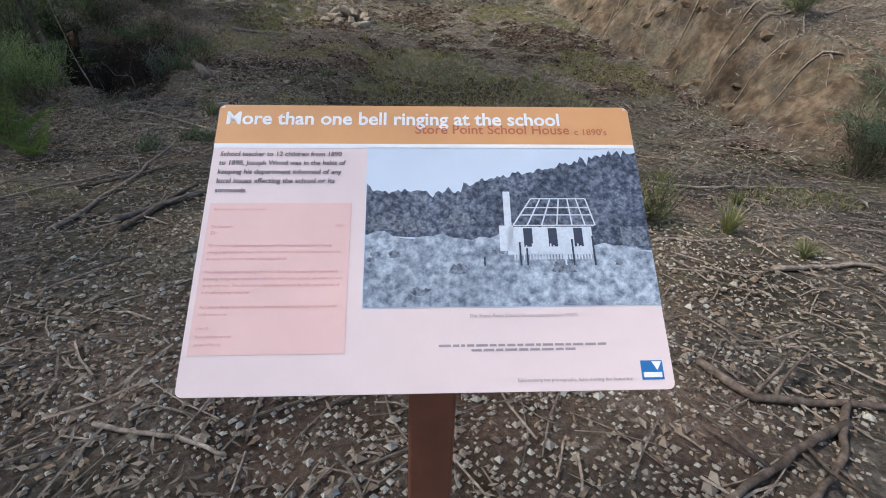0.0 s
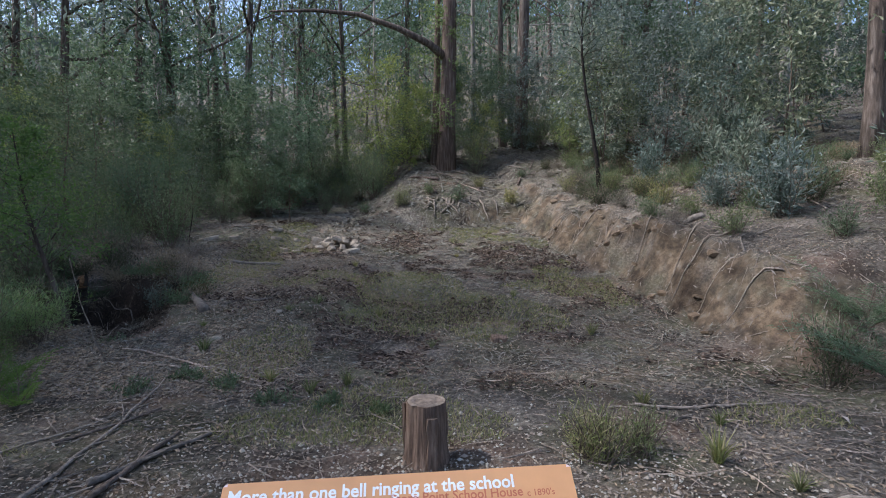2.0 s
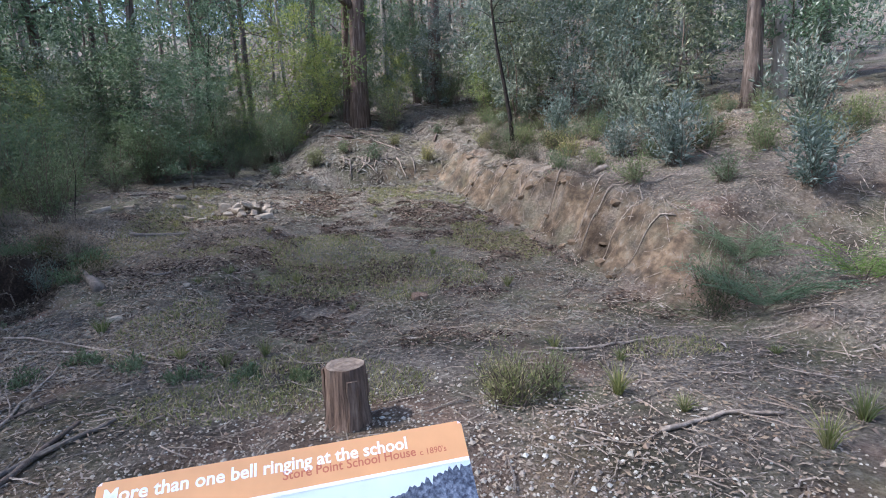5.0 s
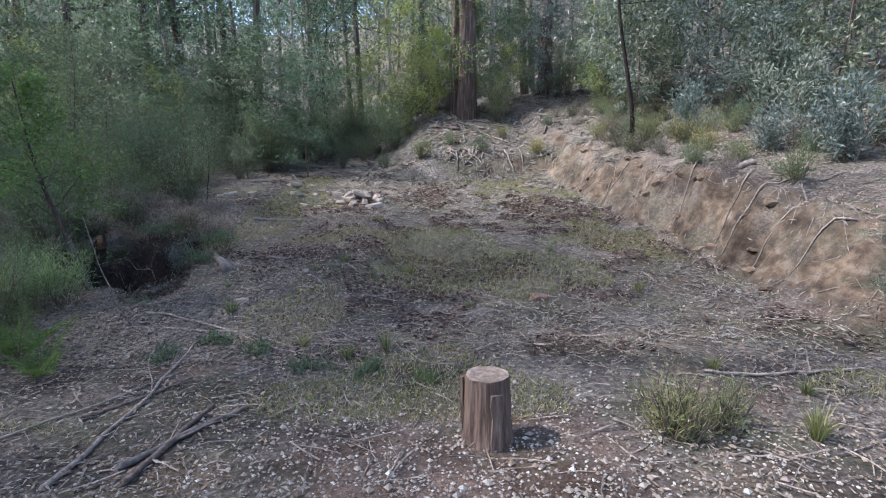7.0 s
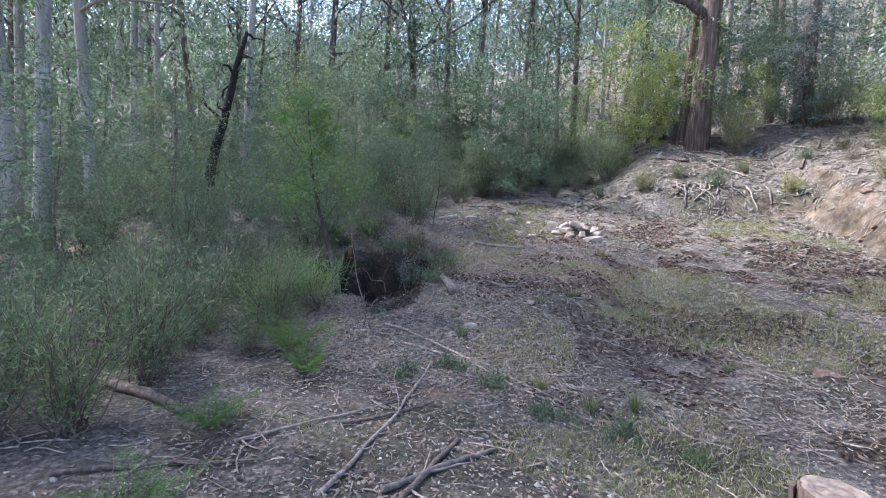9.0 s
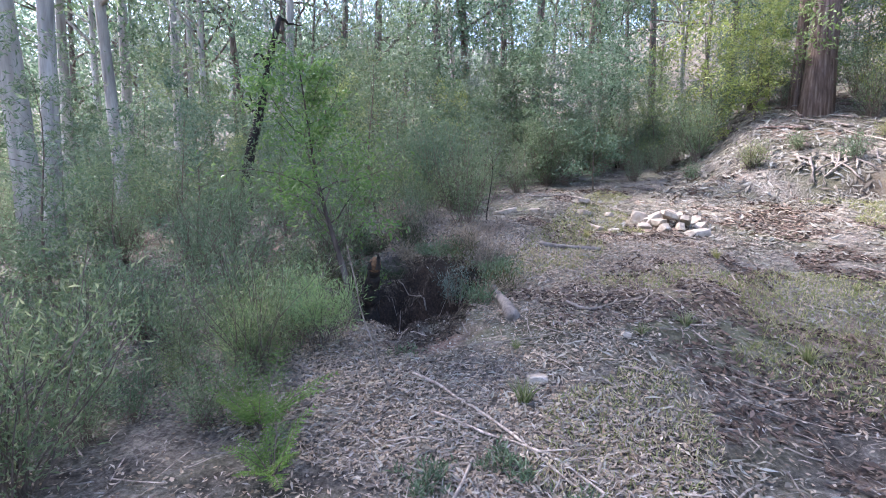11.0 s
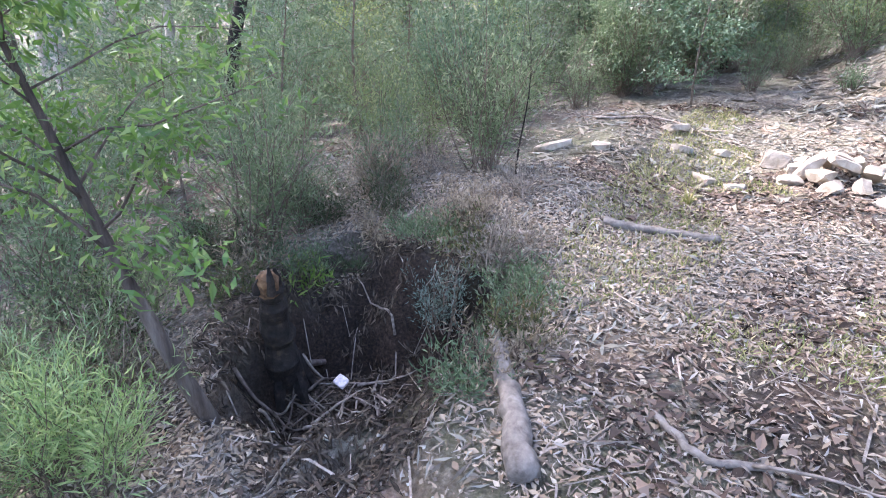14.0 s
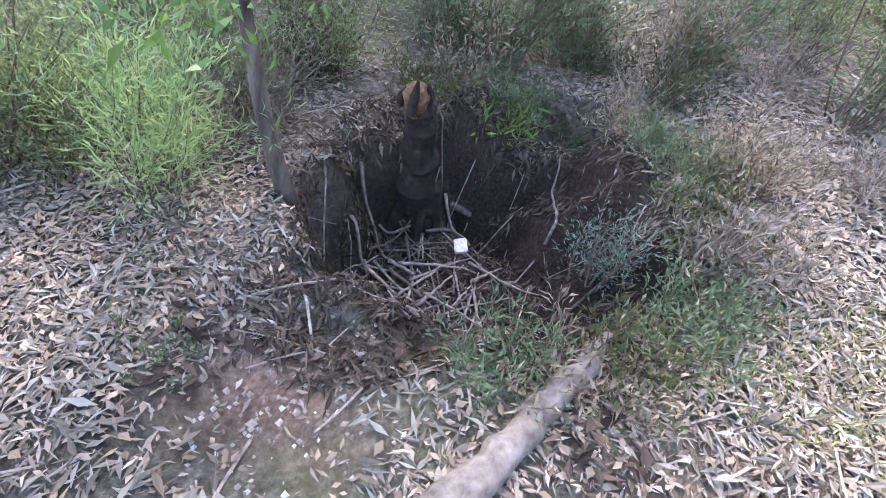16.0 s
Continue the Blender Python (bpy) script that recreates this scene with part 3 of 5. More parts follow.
for gx, gy, gr, gh in ((-13.0, 14.6, 0.15, 17), (-16.5, 13.2, 0.14, 17), (-18.2, 10.7, 0.16, 18), (-17.3, 12.0, 0.17, 18), (-21.0, 17.0, 0.15, 16)):
    gum_tree(stands(gx, gy), "tall straight pale-barked gum in the gully", gh, gr, M_BARK_PALE, M_GUM, (rng.normal() * 0.01, 0), 0.62, 7, 170, group="gully gums")
dead = thing("dead_tree", stands(-11.6, 11.6), "dead dark leaning tree with bare crooked branches", "tree")
wd = Build()
trunk_path = wander((0, 0, -0.1), (0.05, 0, 1), 5.2, 8, 0.10)
wd.tube(trunk_path, np.linspace(0.16, 0.07, 9), 7)
child("trunk", wd.mesh("trunk", M_CHAR, True), dead)
for k in range(6):
    wd = Build()
    wd.tube(wander(trunk_path[4 + k % 5], (math.cos(k * 2.1), math.sin(k * 2.1), 0.6), rng.uniform(0.8, 1.7), 6, 0.35), np.linspace(0.05, 0.012, 7), 5)
    child("branch", wd.mesh("branch", M_CHAR, True), dead)

limb = Build()
limb.tube(np.array([(0, 0, 3.7), (-0.5, -0.2, 4.05), (-1.5, -0.3, 4.5), (-2.8, -0.4, 4.9), (-4.2, -0.4, 5.0), (-5.6, -0.5, 4.9)]), (0.15, 0.125, 0.10, 0.075, 0.055, 0.03), 8)
child("heavy_limb", limb.mesh("heavy_limb", M_BARK, True), big, "heavy dead grey limb reaching sideways")

# the forest behind
tall = [gum_tree(on_ground(-6.5, 33), "tall forest gum with brown stringy bark", 16, 0.17, M_BARK, M_GUM, (0.015, 0), 0.34, 13, 190, 0.26, 0.075, 0.34),
        gum_tree(on_ground(-13, 36), "tall forest gum with pale smooth bark", 18, 0.18, M_BARK_PALE, M_GUM, (-0.01, 0.01), 0.36, 13, 190, 0.26, 0.075, 0.32),
        gum_tree(on_ground(10.5, 27), "tall forest gum with blue-grey leaves", 14, 0.14, M_BARK, M_GUM_BLUE, (0.02, 0), 0.26, 13, 220, 0.26, 0.075, 0.36),
        gum_tree(on_ground(5.5, 34), "leaning forest gum with dark bark", 17, 0.15, M_BARK, M_GUM, (-0.04, 0), 0.34, 13, 190, 0.26, 0.075, 0.32)]
spots = []
for k in range(92):
    a = -60 + 104 * (k + rng.uniform(0, 1)) / 92
    r = 27 + 38 * ((k * 0.618) % 1.0)
    x, y = math.sin(radians(a)) * r, math.cos(radians(a)) * r
    if x > 4 and y < 13:
        continue
    spots.append((x, y))
scatter_copies(tall, spots, 0.75, 1.25)
# trees added behind and beside the walk, mostly unseen, to shade the clearing
scatter_copies(tall, [(-12, 6.5), (-16, 10), (-7.5, -6), (3.0, -8), (9, -3), (13, 3), (12.5, 9), (-13, -1), (-3, -12), (-18, 3), (16, 20), (6, -14)], 0.85, 1.15)
scatter_copies(tall[1:2], [(-9.6, 0.6), (-10.6, 3.9), (-10.8, 7.0), (-12.6, 9.2), (-8.6, -2.4), (-13.2, 5.2), (-11.6, -0.8), (-14.2, 1.6), (-6.8, -3.6)], 0.75, 0.95, True)
# taller copies added so that their shadows reach the bank
scatter_copies(tall[1:2], [(-12.6, 7.4), (-12.2, 4.4), (-14.5, 6.5)], 1.2, 1.35, True)

def far_woods():
    """Leaf masses of the wooded hillside, too far off to tell tree from tree."""
    crown = Build()
    for k in range(880):
        a, r = radians(rng.uniform(-72, 52)), rng.uniform(46, 95)
        x, y = math.sin(a) * r, math.cos(a) * r
        h = rng.uniform(3, 13)
        m = int(rng.uniform(60, 130))
        w = rng.uniform(1.2, 2.6)
        P = np.array([x, y, ground_at(x, y) + h]) + rng.normal(size=(m, 3)) * np.array([w, w, w * 0.8])
        D = rng.normal(size=(m, 3)) * 0.7 + np.array([0, 0, -0.6])
        crown.add(*blades(P, D, rng.uniform(0.4, 0.9, m), rng.uniform(0.14, 0.28, m)))
    tagged(new("far_woods", crown.mesh("far_woods", M_GUM)), "hazy gum forest on the far hillside", "forest", kind="stuff")


far_woods()
mid_gum = [sapling(on_ground(-6.5, 21), "dense young gum regrowth with dull green leaves", 5.0, M_GUM, per=3300, leaf_len=0.15, leaf_w=0.045, width=0.30, low=0.12),
           sapling(on_ground(-9.5, 23), "tall thin gum sapling in the regrowth", 6.5, M_GUM, per=3300, leaf_len=0.17, leaf_w=0.055, width=0.21, low=0.12),
           sapling(on_ground(6.2, 19.5), "young gum with blue-grey hanging leaves", 5.0, M_GUM_BLUE, per=3300, leaf_len=0.16, leaf_w=0.05, width=0.27, low=0.08),
           sapling(on_ground(-12, 20), "young gum with paler green leaves", 4.2, M_SHRUB, per=3300, leaf_len=0.15, leaf_w=0.05, width=0.32, low=0.06)]
mid_wattle = [sapling(on_ground(-1.4, 22.8), "young wattle with yellow-green leaves", 4.2, M_WATTLE, "wattles", 0.03, 3200, 0.14, 0.035, 0.30, 0.08),
              sapling(on_ground(1.0, 22.8), "slim wattle with yellow-green leaves", 5.2, M_WATTLE, "wattles", 0.03, 3000, 0.14, 0.035, 0.21, 0.15)]
scatter_copies(mid_wattle, [(2.5, 23.0), (-2.9, 23.0), (-0.2, 22.4), (5.6, 21.0), (7.0, 20.5), (-9.5, 22), (-15, 21), (0.2, 24.4), (-18, 22), (-11, 17.5), (-16, 18), (-8.2, 20.5)], 0.45, 0.75)
spots = []
for k in range(96):
    a = -64 + 108 * ((k * 0.618034) % 1.0)
    r = rng.uniform(18, 38)
    x, y = math.sin(radians(a)) * r, math.cos(radians(a)) * r
    if (-3.2 < x < 5.5 and y < 23.5) or (x > 3 and y < 15) or (x > 0 and y < 21):
        continue
    spots.append((x, y))
scatter_copies(mid_gum, spots, 0.4, 0.85)
scatter_copies([mid_gum[2], mid_gum[0], mid_gum[2]], [(8.0, 12.5), (10, 11), (9.5, 14.5), (6.8, 13.5), (11.5, 8.5), (7.4, 17.4), (9.2, 7.2), (12, 17), (5.9, 18.2), (10.8, 20), (8.6, 21), (13.5, 12), (7.0, 19.6), (10, 17.5), (12, 23), (8.0, 15.2), (9.0, 10.0), (6.6, 21.8)], 0.5, 1.0)
# young trees along the gully side
edge = [sapling(on_ground(-6.6, 10.2), "leafy green young wattle beside the clearing", 3.1, M_SHRUB, "clearing edge saplings", 0.025, 3200, 0.085, 0.020, 0.30, 0.06),
        sapling(on_ground(-7.4, 8.0), "bushy fine-leaved young tea-tree", 2.6, M_GUM, "clearing edge saplings", 0.022, 3200, 0.075, 0.018, 0.34, 0.05)]
scatter_copies(edge, [(-5.9, 10.8), (-7.9, 11.8), (-8.8, 9.4), (-6.3, 6.3), (-7.8, 6.4), (-9.4, 7.4), (-7.0, 13.6), (-8.8, 14.4), (-6.4, 4.4), (-8.0, 3.6), (-10.5, 10.5), (-10.8, 5.2), (-5.6, 13.8), (-6.6, 16.2), (-9.8, 16.4), (-8.0, 18.4), (-11.6, 13.2), (-5.4, 17.8), (-6.9, 19.5), (-4.9, 3.0), (-5.6, 8.0), (-12.6, 9)], 0.6, 1.1)

# undergrowth
brush = [shrub(on_ground(-6.0, 15.5), "wispy grey-green tea-tree shrub", 1.7, 0.55, M_SHRUB, 30, 80, 0.06, 0.013),
         shrub(on_ground(-7.6, 13.2), "fine-leaved dull green shrub at the forest edge", 1.5, 0.7, M_SHRUB, 32, 80, 0.055, 0.012),
         shrub(on_ground(-8.6, 17.0), "tall loose green shrub under the gums", 2.2, 0.45, M_GUM, 26, 90, 0.08, 0.018)]
spots = []
for k in range(85):
    a = rng.uniform(-70, -9)
    r = rng.uniform(11.5, 27)
    x, y = math.sin(radians(a)) * r, math.cos(radians(a)) * r
    if x > -4.6 - 0.02 * y and y < 20:
        continue
    if x > -3.0 and y < 24:
        continue
    spots.append((x, y))
for k in range(24):
    spots.append((rng.uniform(-5, 6.5), rng.uniform(21.5, 27)))
scatter_copies(brush, spots, 0.6, 1.15)
left_brush = [shrub(on_ground(-5.1, 6.9), "wispy sprawling shrub with thin bare stems beside the hollow", 1.25, 0.7, M_SHRUB, 26, 110, 0.055, 0.011, "hollow side shrubs"),
              shrub(on_ground(-4.7, 4.9), "thin grey-green shrub with brown stems", 1.05, 0.65, M_SHRUB, 20, 110, 0.05, 0.011, "hollow side shrubs", low=0.25, stem_r=0.005),
              shrub(on_ground(-4.5, 9.3), "loose fine-leaved shrub behind the hollow", 0.9, 0.6, M_SHRUB, 18, 100, 0.045, 0.010, "hollow side shrubs", low=0.25, stem_r=0.005)]
scatter_copies(left_brush[1:], [(-4.0, 5.75), (-4.35, 6.05), (-4.2, 5.2), (-3.4, 3.1), (-3.9, 4.4), (-3.75, 5.9), (-4.3, 6.6), (-4.7, 6.4), (-3.5, 4.9)], 0.4, 0.65)
scatter_copies(left_brush, [(-5.6, 8.9), (-5.0, 5.8), (-4.5, 3.8), (-3.6, 2.7), (-5.6, 4.2), (-6.2, 5.4), (-6.4, 7.4), (-6.7, 9.4), (-5.3, 10.3), (-6.0, 11.6), (-7.3, 6.2), (-7.6, 8.4), (-5.2, 2.4), (-6.6, 3.0), (-7.8, 4.4), (-4.9, 8.2), (-4.6, 10.2), (-7.2, 10.8), (-8.4, 10), (-8.8, 6.6), (-9.2, 12.2), (-3.9, 9.9), (-4.2, 1.4), (-4.8, 12.8), (-6.2, 13.2), (-9.6, 8.2), (-8.0, 14.6)], 0.75, 1.3)
shrub(stands(-5.05, 10.5), "dark dense rounded shrub at the clearing edge", 1.05, 0.75, M_SHRUB_DARK, 60, 90, 0.05, 0.010)
for hx, hy, hh in ((-4.75, 8.75, 0.5), (-4.25, 9.05, 0.45), (-3.55, 9.05, 0.4), (-4.95, 7.9, 0.5), (-4.72, 7.0, 0.45)):
    shrub(on_ground(hx, hy), "tangled brown and green growth over the edge of the hollow", hh, 1.3, M_SHRUB_DARK if hx < -4 else M_DRY, 34, 40, 0.05, 0.009, "hollow side shrubs", "undergrowth", M_TWIG_DARK, 0.15, stem_r=0.004)
for hx, hy, hh in ((-4.55, 6.85, 0.5), (-4.35, 8.95, 0.5), (-3.75, 9.1, 0.45), (-3.1, 9.0, 0.4), (-4.05, 6.55, 0.4), (-4.3, 9.7, 0.5), (-3.4, 9.6, 0.4), (-5.0, 8.6, 0.6)):
    shrub(on_ground(hx, hy), "dead brown bracken stalks tangled round the hollow", hh, 1.9, M_DRY, 46, 7, 0.05, 0.010, "dead bracken", "bracken", M_TWIG, 0.3, "bracken", 0.0038)
shrub(on_ground(-4.6, 9.3), "brown half-dead tangle of bracken over the hollow", 0.55, 1.1, M_DRY, 34, 60, 0.06, 0.010, "hollow side shrubs", "bracken", M_TWIG)
shrub(on_ground(-4.2, 6.75), "dry brown twiggy tangle beside the hollow", 0.5, 1.2, M_DRY, 26, 30, 0.05, 0.008, "hollow side shrubs", "bracken", M_TWIG)
shrub(on_ground(-3.2, 8.75), "grey twiggy tangle on the lip of the hollow", 0.42, 1.2, M_DRY, 22, 30, 0.05, 0.008, "hollow side shrubs", "bracken", M_TWIG)

for k in range(15):
    a = radians(-20 + 220 * k / 14)
    hx, hy = -3.98 + math.cos(a) * 0.98, 7.42 + math.sin(a) * 0.86
    shrub(stands(hx, hy), "low green and brown growth hanging over the rim of the hollow", rng.uniform(0.26, 0.42), 2.4, (M_SHRUB, M_DRY, M_SHRUB_DARK, M_SHRUB)[k % 4], 30, 26, 0.05, 0.010, "rim plants", "undergrowth", M_TWIG_DARK, 0.15, stem_r=0.003)
scatter_copies(left_brush, [(-5.3, 5.9), (-4.9, 5.2), (-4.4, 4.5), (-4.0, 3.7), (-4.7, 3.2), (-5.6, 4.6), (-3.7, 3.0), (-5.2, 2.6), (-4.3, 2.3), (-5.9, 5.5), (-6.1, 3.6), (-4.6, 5.75), (-4.2, 5.3), (-5.0, 6.6), (-5.5, 7.2), (-5.2, 8.0)], 0.55, 0.95, True)
back_brush = []
while len(back_brush) < 30:
    x, y = rng.uniform(-11, -1.0), rng.uniform(14.2, 20)
    if not (x > -2.6 and y < 15.2):
        back_brush.append((x, y))
scatter_copies(brush, back_brush, 0.7, 1.15, True)

# sapling that leans over the hollow, with glossy leaves
lean_tree = sapling(stands(-4.08, 6.48), "leaning glossy-leaved sapling beside the hollow", 2.35, M_BRIGHT, "", 0.046, 3800, 0.062, 0.018, 0.27, 0.36, (-0.02, -0.30), M_BARK)
spear = shrub(stands(-4.28, 5.82), "silvery narrow-leaved bush with dense spear leaves", 0.72, 0.38, M_SPEAR, 26, 80, 0.065, 0.006, "hollow side shrubs", low=0.4, stem_r=0.0035)
copy_thing(spear, pose(*stands(-3.98, 5.92), 0, 0, 130))
shrub(stands(-4.45, 5.45), "silvery narrow-leaved bush beside the sapling", 0.5, 0.6, M_SPEAR, 20, 60, 0.075, 0.006, "hollow side shrubs", low=0.35, stem_r=0.004)
shrub(stands(-3.72, 7.92), "bluish needle-leaved seedling on the side of the hollow", 0.52, 0.45, M_GUM_BLUE, 18, 110, 0.032, 0.006, "hollow plants")
shrub(on_ground(-4.35, 8.15), "green drooping weed at the back of the hollow", 0.35, 1.0, M_BRIGHT, 8, 24, 0.09, 0.014, "hollow plants")
shrub(on_ground(-3.0, 6.5), "small low green herb on the litter", 0.16, 1.1, M_SHRUB, 12, 24, 0.03, 0.010, "hollow plants")
shrub(stands(-3.36, 7.80), "small grey-green herb on the lip of the hollow", 0.2, 1.1, M_SHRUB, 14, 30, 0.03, 0.008, "hollow plants")

# ferns and feathery seedlings
fern(on_ground(-3.15, 5.0), "bright green feathery wattle seedling", 11, 0.55, M_FERN, 1.3)
fern(on_ground(-2.75, 4.65), "small bright green feathery seedling", 8, 0.36, M_FERN, 1.0)
fern(on_ground(-2.35, 2.6), "feathery green fern in the litter", 8, 0.42, M_FERN, 0.8)
fern(on_ground(-2.7, 3.5), "low green fern in the litter", 7, 0.4, M_FERN, 0.9)
fern(on_ground(3.9, 4.7), "large feathery green fern at the bank end", 16, 0.95, M_GUM, 0.9, "bank ferns")
fern(on_ground(4.4, 5.6), "feathery green fern on the bank", 14, 0.9, M_GUM, 0.9, "bank ferns")
fern(on_ground(4.9, 4.6), "yellow-green feathery fern on the bank", 10, 0.8, M_FERN, 1.0, "bank ferns")
shrub(on_ground(3.55, 4.95), "dark green soft shrub in the bank gap", 0.6, 0.9, M_SHRUB_DARK, 24, 40, 0.05, 0.009, "bank shrubs")
shrub(on_ground(3.9, 5.4), "olive green shrub leaning off the bank end", 0.7, 0.9, M_SHRUB, 18, 50, 0.05, 0.010, "bank shrubs")
shrub(on_ground(1.12, 3.5), "green broom-like bush in the gravel", 0.42, 0.75, M_TUSSOCK, 60, 26, 0.06, 0.005, "path bushes")
shrub(on_ground(1.4, 3.62), "low green broom-like bush in the gravel", 0.34, 0.8, M_TUSSOCK, 44, 22, 0.06, 0.005, "path bushes")
bank_shrubs = [shrub(on_ground(4.3, 7.8), "dull green shrub on the bank edge", 0.55, 0.8, M_SHRUB, 22, 50, 0.05, 0.011, "bank shrubs"),
               shrub(on_ground(5.2, 8.2), "blue-grey drooping gum regrowth on the bank", 1.25, 0.7, M_GUM_BLUE, 18, 70, 0.11, 0.03, "bank shrubs"),
               shrub(on_ground(4.5, 17.0), "grey-green grassy shrub on the bank top", 0.6, 0.8, M_TUSSOCK, 26, 50, 0.07, 0.009, "bank shrubs")]
scatter_copies(bank_shrubs[:2], [(5.2, 7.0), (5.8, 6.2), (6.2, 8.9), (6.0, 10.4), (5.4, 11.4), (6.6, 12.6), (7.2, 11.2), (5.0, 9.6), (6.9, 7.2), (7.6, 8.2), (6.4, 5.2), (5.6, 13.8), (6.8, 14.6), (8.2, 6.0)], 0.7, 1.25)
scatter_copies([bank_shrubs[2], bank_shrubs[0]], [(3.0, 18.4), (4.1, 13.2), (4.6, 11.9), (1.4, 18.6), (-0.4, 18.6), (5.1, 18.4), (4.4, 10.4), (5.6, 16.6), (4.9, 14.6), (0.5, 19.4), (2.2, 20.2), (3.7, 20.4), (6.4, 17.4), (-1.6, 19.2)], 0.6, 1.1)

# dry stalks and low dark growth along the top of the bank
bank_dry = [shrub(on_ground(4.9, 12.6), "dead brown bracken on the bank top", 0.42, 1.5, M_DRY, 40, 16, 0.06, 0.011, "bank bracken", "bracken", M_TWIG, 0.2, "bracken", 0.004),
            shrub(on_ground(5.3, 9.0), "grey-brown twiggy growth on the bank top", 0.5, 1.3, M_SHRUB_DARK, 34, 24, 0.055, 0.010, "bank bracken", "bracken", M_TWIG_DARK, 0.2, "bracken", 0.004),
            shrub(on_ground(5.0, 16.0), "low dull green shrub among dead stalks on the bank", 0.55, 1.0, M_SHRUB, 30, 50, 0.05, 0.011, "bank bracken", "bracken", M_TWIG, 0.2, "bracken", 0.004)]
spots = []
while len(spots) < 95:
    x, y = rng.uniform(3.2, 9.0), rng.uniform(6.0, 16.5)
    if x > float(bank_foot(np.array(y))) + 0.75 and slope(x, y) < 1.1:
        spots.append((x, y))
scatter_copies(bank_dry, spots, 0.6, 1.2, True)

for hx, hy, hh in ((-0.95, 4.75, 0.17), (-0.5, 4.62, 0.14), (-1.4, 5.05, 0.18), (-1.8, 5.3, 0.15), (-2.1, 5.0, 0.16), (-0.1, 4.5, 0.12)):
    shrub(on_ground(hx, hy), "low green leafy branchlets lying on the litter", hh, 1.8, M_SHRUB, 16, 40, 0.05, 0.009, "fallen leafy branches", "fallen_foliage", None, 0.1, "foliage", 0.003)
tuft = tussock(on_ground(-1.14, 7.7), "low green grass tuft in the litter", 0.16, 70, M_TUSSOCK, 0.9)
tuft2 = tussock(on_ground(1.82, 3.48), "dry brown-green grass tussock", 0.26, 80, M_TUSSOCK, 0.6)
tuft3 = tussock(stands(-3.42, 7.66), "arching pale grass tuft on the lip of the hollow", 0.22, 50, M_TUSSOCK, 1.0)
for k, (x, y) in enumerate([(-1.54, 6.86), (-1.0, 9.3), (0.2, 8.8), (2.0, 4.3), (2.3, 3.0), (-0.4, 7.2), (0.9, 10.3), (2.3, 6.4), (-2.6, 9.8), (2.7, 2.4), (1.6, 7.9), (-0.8, 4.7), (-1.2, 4.9), (-0.5, 4.9), (3.6, 3.6), (3.2, 2.6), (2.4, 3.9), (-2.1, 5.6), (-2.4, 6.3), (0.3, 6.1)]):
    c = copy_thing((tuft, tuft2)[k % 2], pose(x, y, ground_at(x, y), 0, 0, rng.uniform(0, 360)))
    s = rng.uniform(0.5, 1.0)
    c.scale = (s, s, s)


# ---------------------------------------------------------------- information sign
SIGN_W, SIGN_H = 0.585, 0.398
M_PANEL = plain("faded_pink_cream_print", (0.80, 0.655, 0.635), 0.45, 0.03, 9)
M_ORANGE = plain("faded_orange_print", (0.72, 0.37, 0.165), 0.45, 0.07, 7)
M_WHITE = plain("white_print", (0.86, 0.86, 0.86), 0.5, 0.02)
M_PINK = plain("pink_print", (0.82, 0.55, 0.51), 0.45, 0.03, 9)
M_TEXT = plain("dark_grey_print", (0.11, 0.09, 0.10), 0.5, 0.05)
M_RUST = plain("red_brown_print", (0.52, 0.16, 0.085), 0.5, 0.05)
M_FAINT = plain("faint_red_print", (0.70, 0.33, 0.29), 0.5, 0.05)
M_GREYTX = plain("grey_print", (0.36, 0.31, 0.32), 0.5, 0.05)
M_BLUE = plain("blue_print", (0.03, 0.17, 0.42), 0.5, 0.05)
M_POST = plain("brown_painted_steel", (0.20, 0.075, 0.045), 0.5, 0.12, 14)
M_BACK = plain("grey_aluminium", (0.45, 0.45, 0.46), 0.4, 0.05)
M_PH_SKY = plain("photo_pale_sky", (0.60, 0.68, 0.78), 0.45, 0.03, 12)
M_PH_TREE = surface("photo_dark_trees", [(0.36, (0.03, 0.036, 0.06)), (0.5, (0.10, 0.125, 0.175)), (0.66, (0.26, 0.30, 0.37))], 140, 0.5, 0.0, 0.001)
M_PH_GRASS = surface("photo_pale_grass", [(0.34, (0.13, 0.165, 0.22)), (0.5, (0.34, 0.41, 0.50)), (0.66, (0.60, 0.68, 0.77))], 90, 0.5, 0.0, 0.001)
M_PH_WALL = plain("photo_white_boards", (0.62, 0.68, 0.75), 0.5, 0.08, 200)
M_PH_DARK = plain("photo_dark_grey", (0.05, 0.06, 0.09), 0.5, 0.1, 200)
M_PH_MID = surface("photo_grey_shrub", [(0.38, (0.06, 0.07, 0.10)), (0.62, (0.30, 0.35, 0.42))], 160, 0.5, 0.0, 0.001)

sign = new("information_sign")
right, up = Vector((0.58, 0.018, 0.012)).normalized(), Vector((-0.0095, 0.283, 0.279))
up = (up - right * up.dot(right)).normalized()
nrm = right.cross(up)
SIGN_AT = Vector((0.152, 1.075, 0.907))
SIGN_M = Matrix((right, up, nrm)).transposed().to_4x4()
SIGN_M.translation = SIGN_AT
tagged(sign, "faded orange and pink information panel on a brown post", "sign")
sign.matrix_basis = pose(SIGN_AT.x, SIGN_AT.y, ground_at(SIGN_AT.x, SIGN_AT.y))
TO_SIGN = sign.matrix_basis.inverted() @ SIGN_M


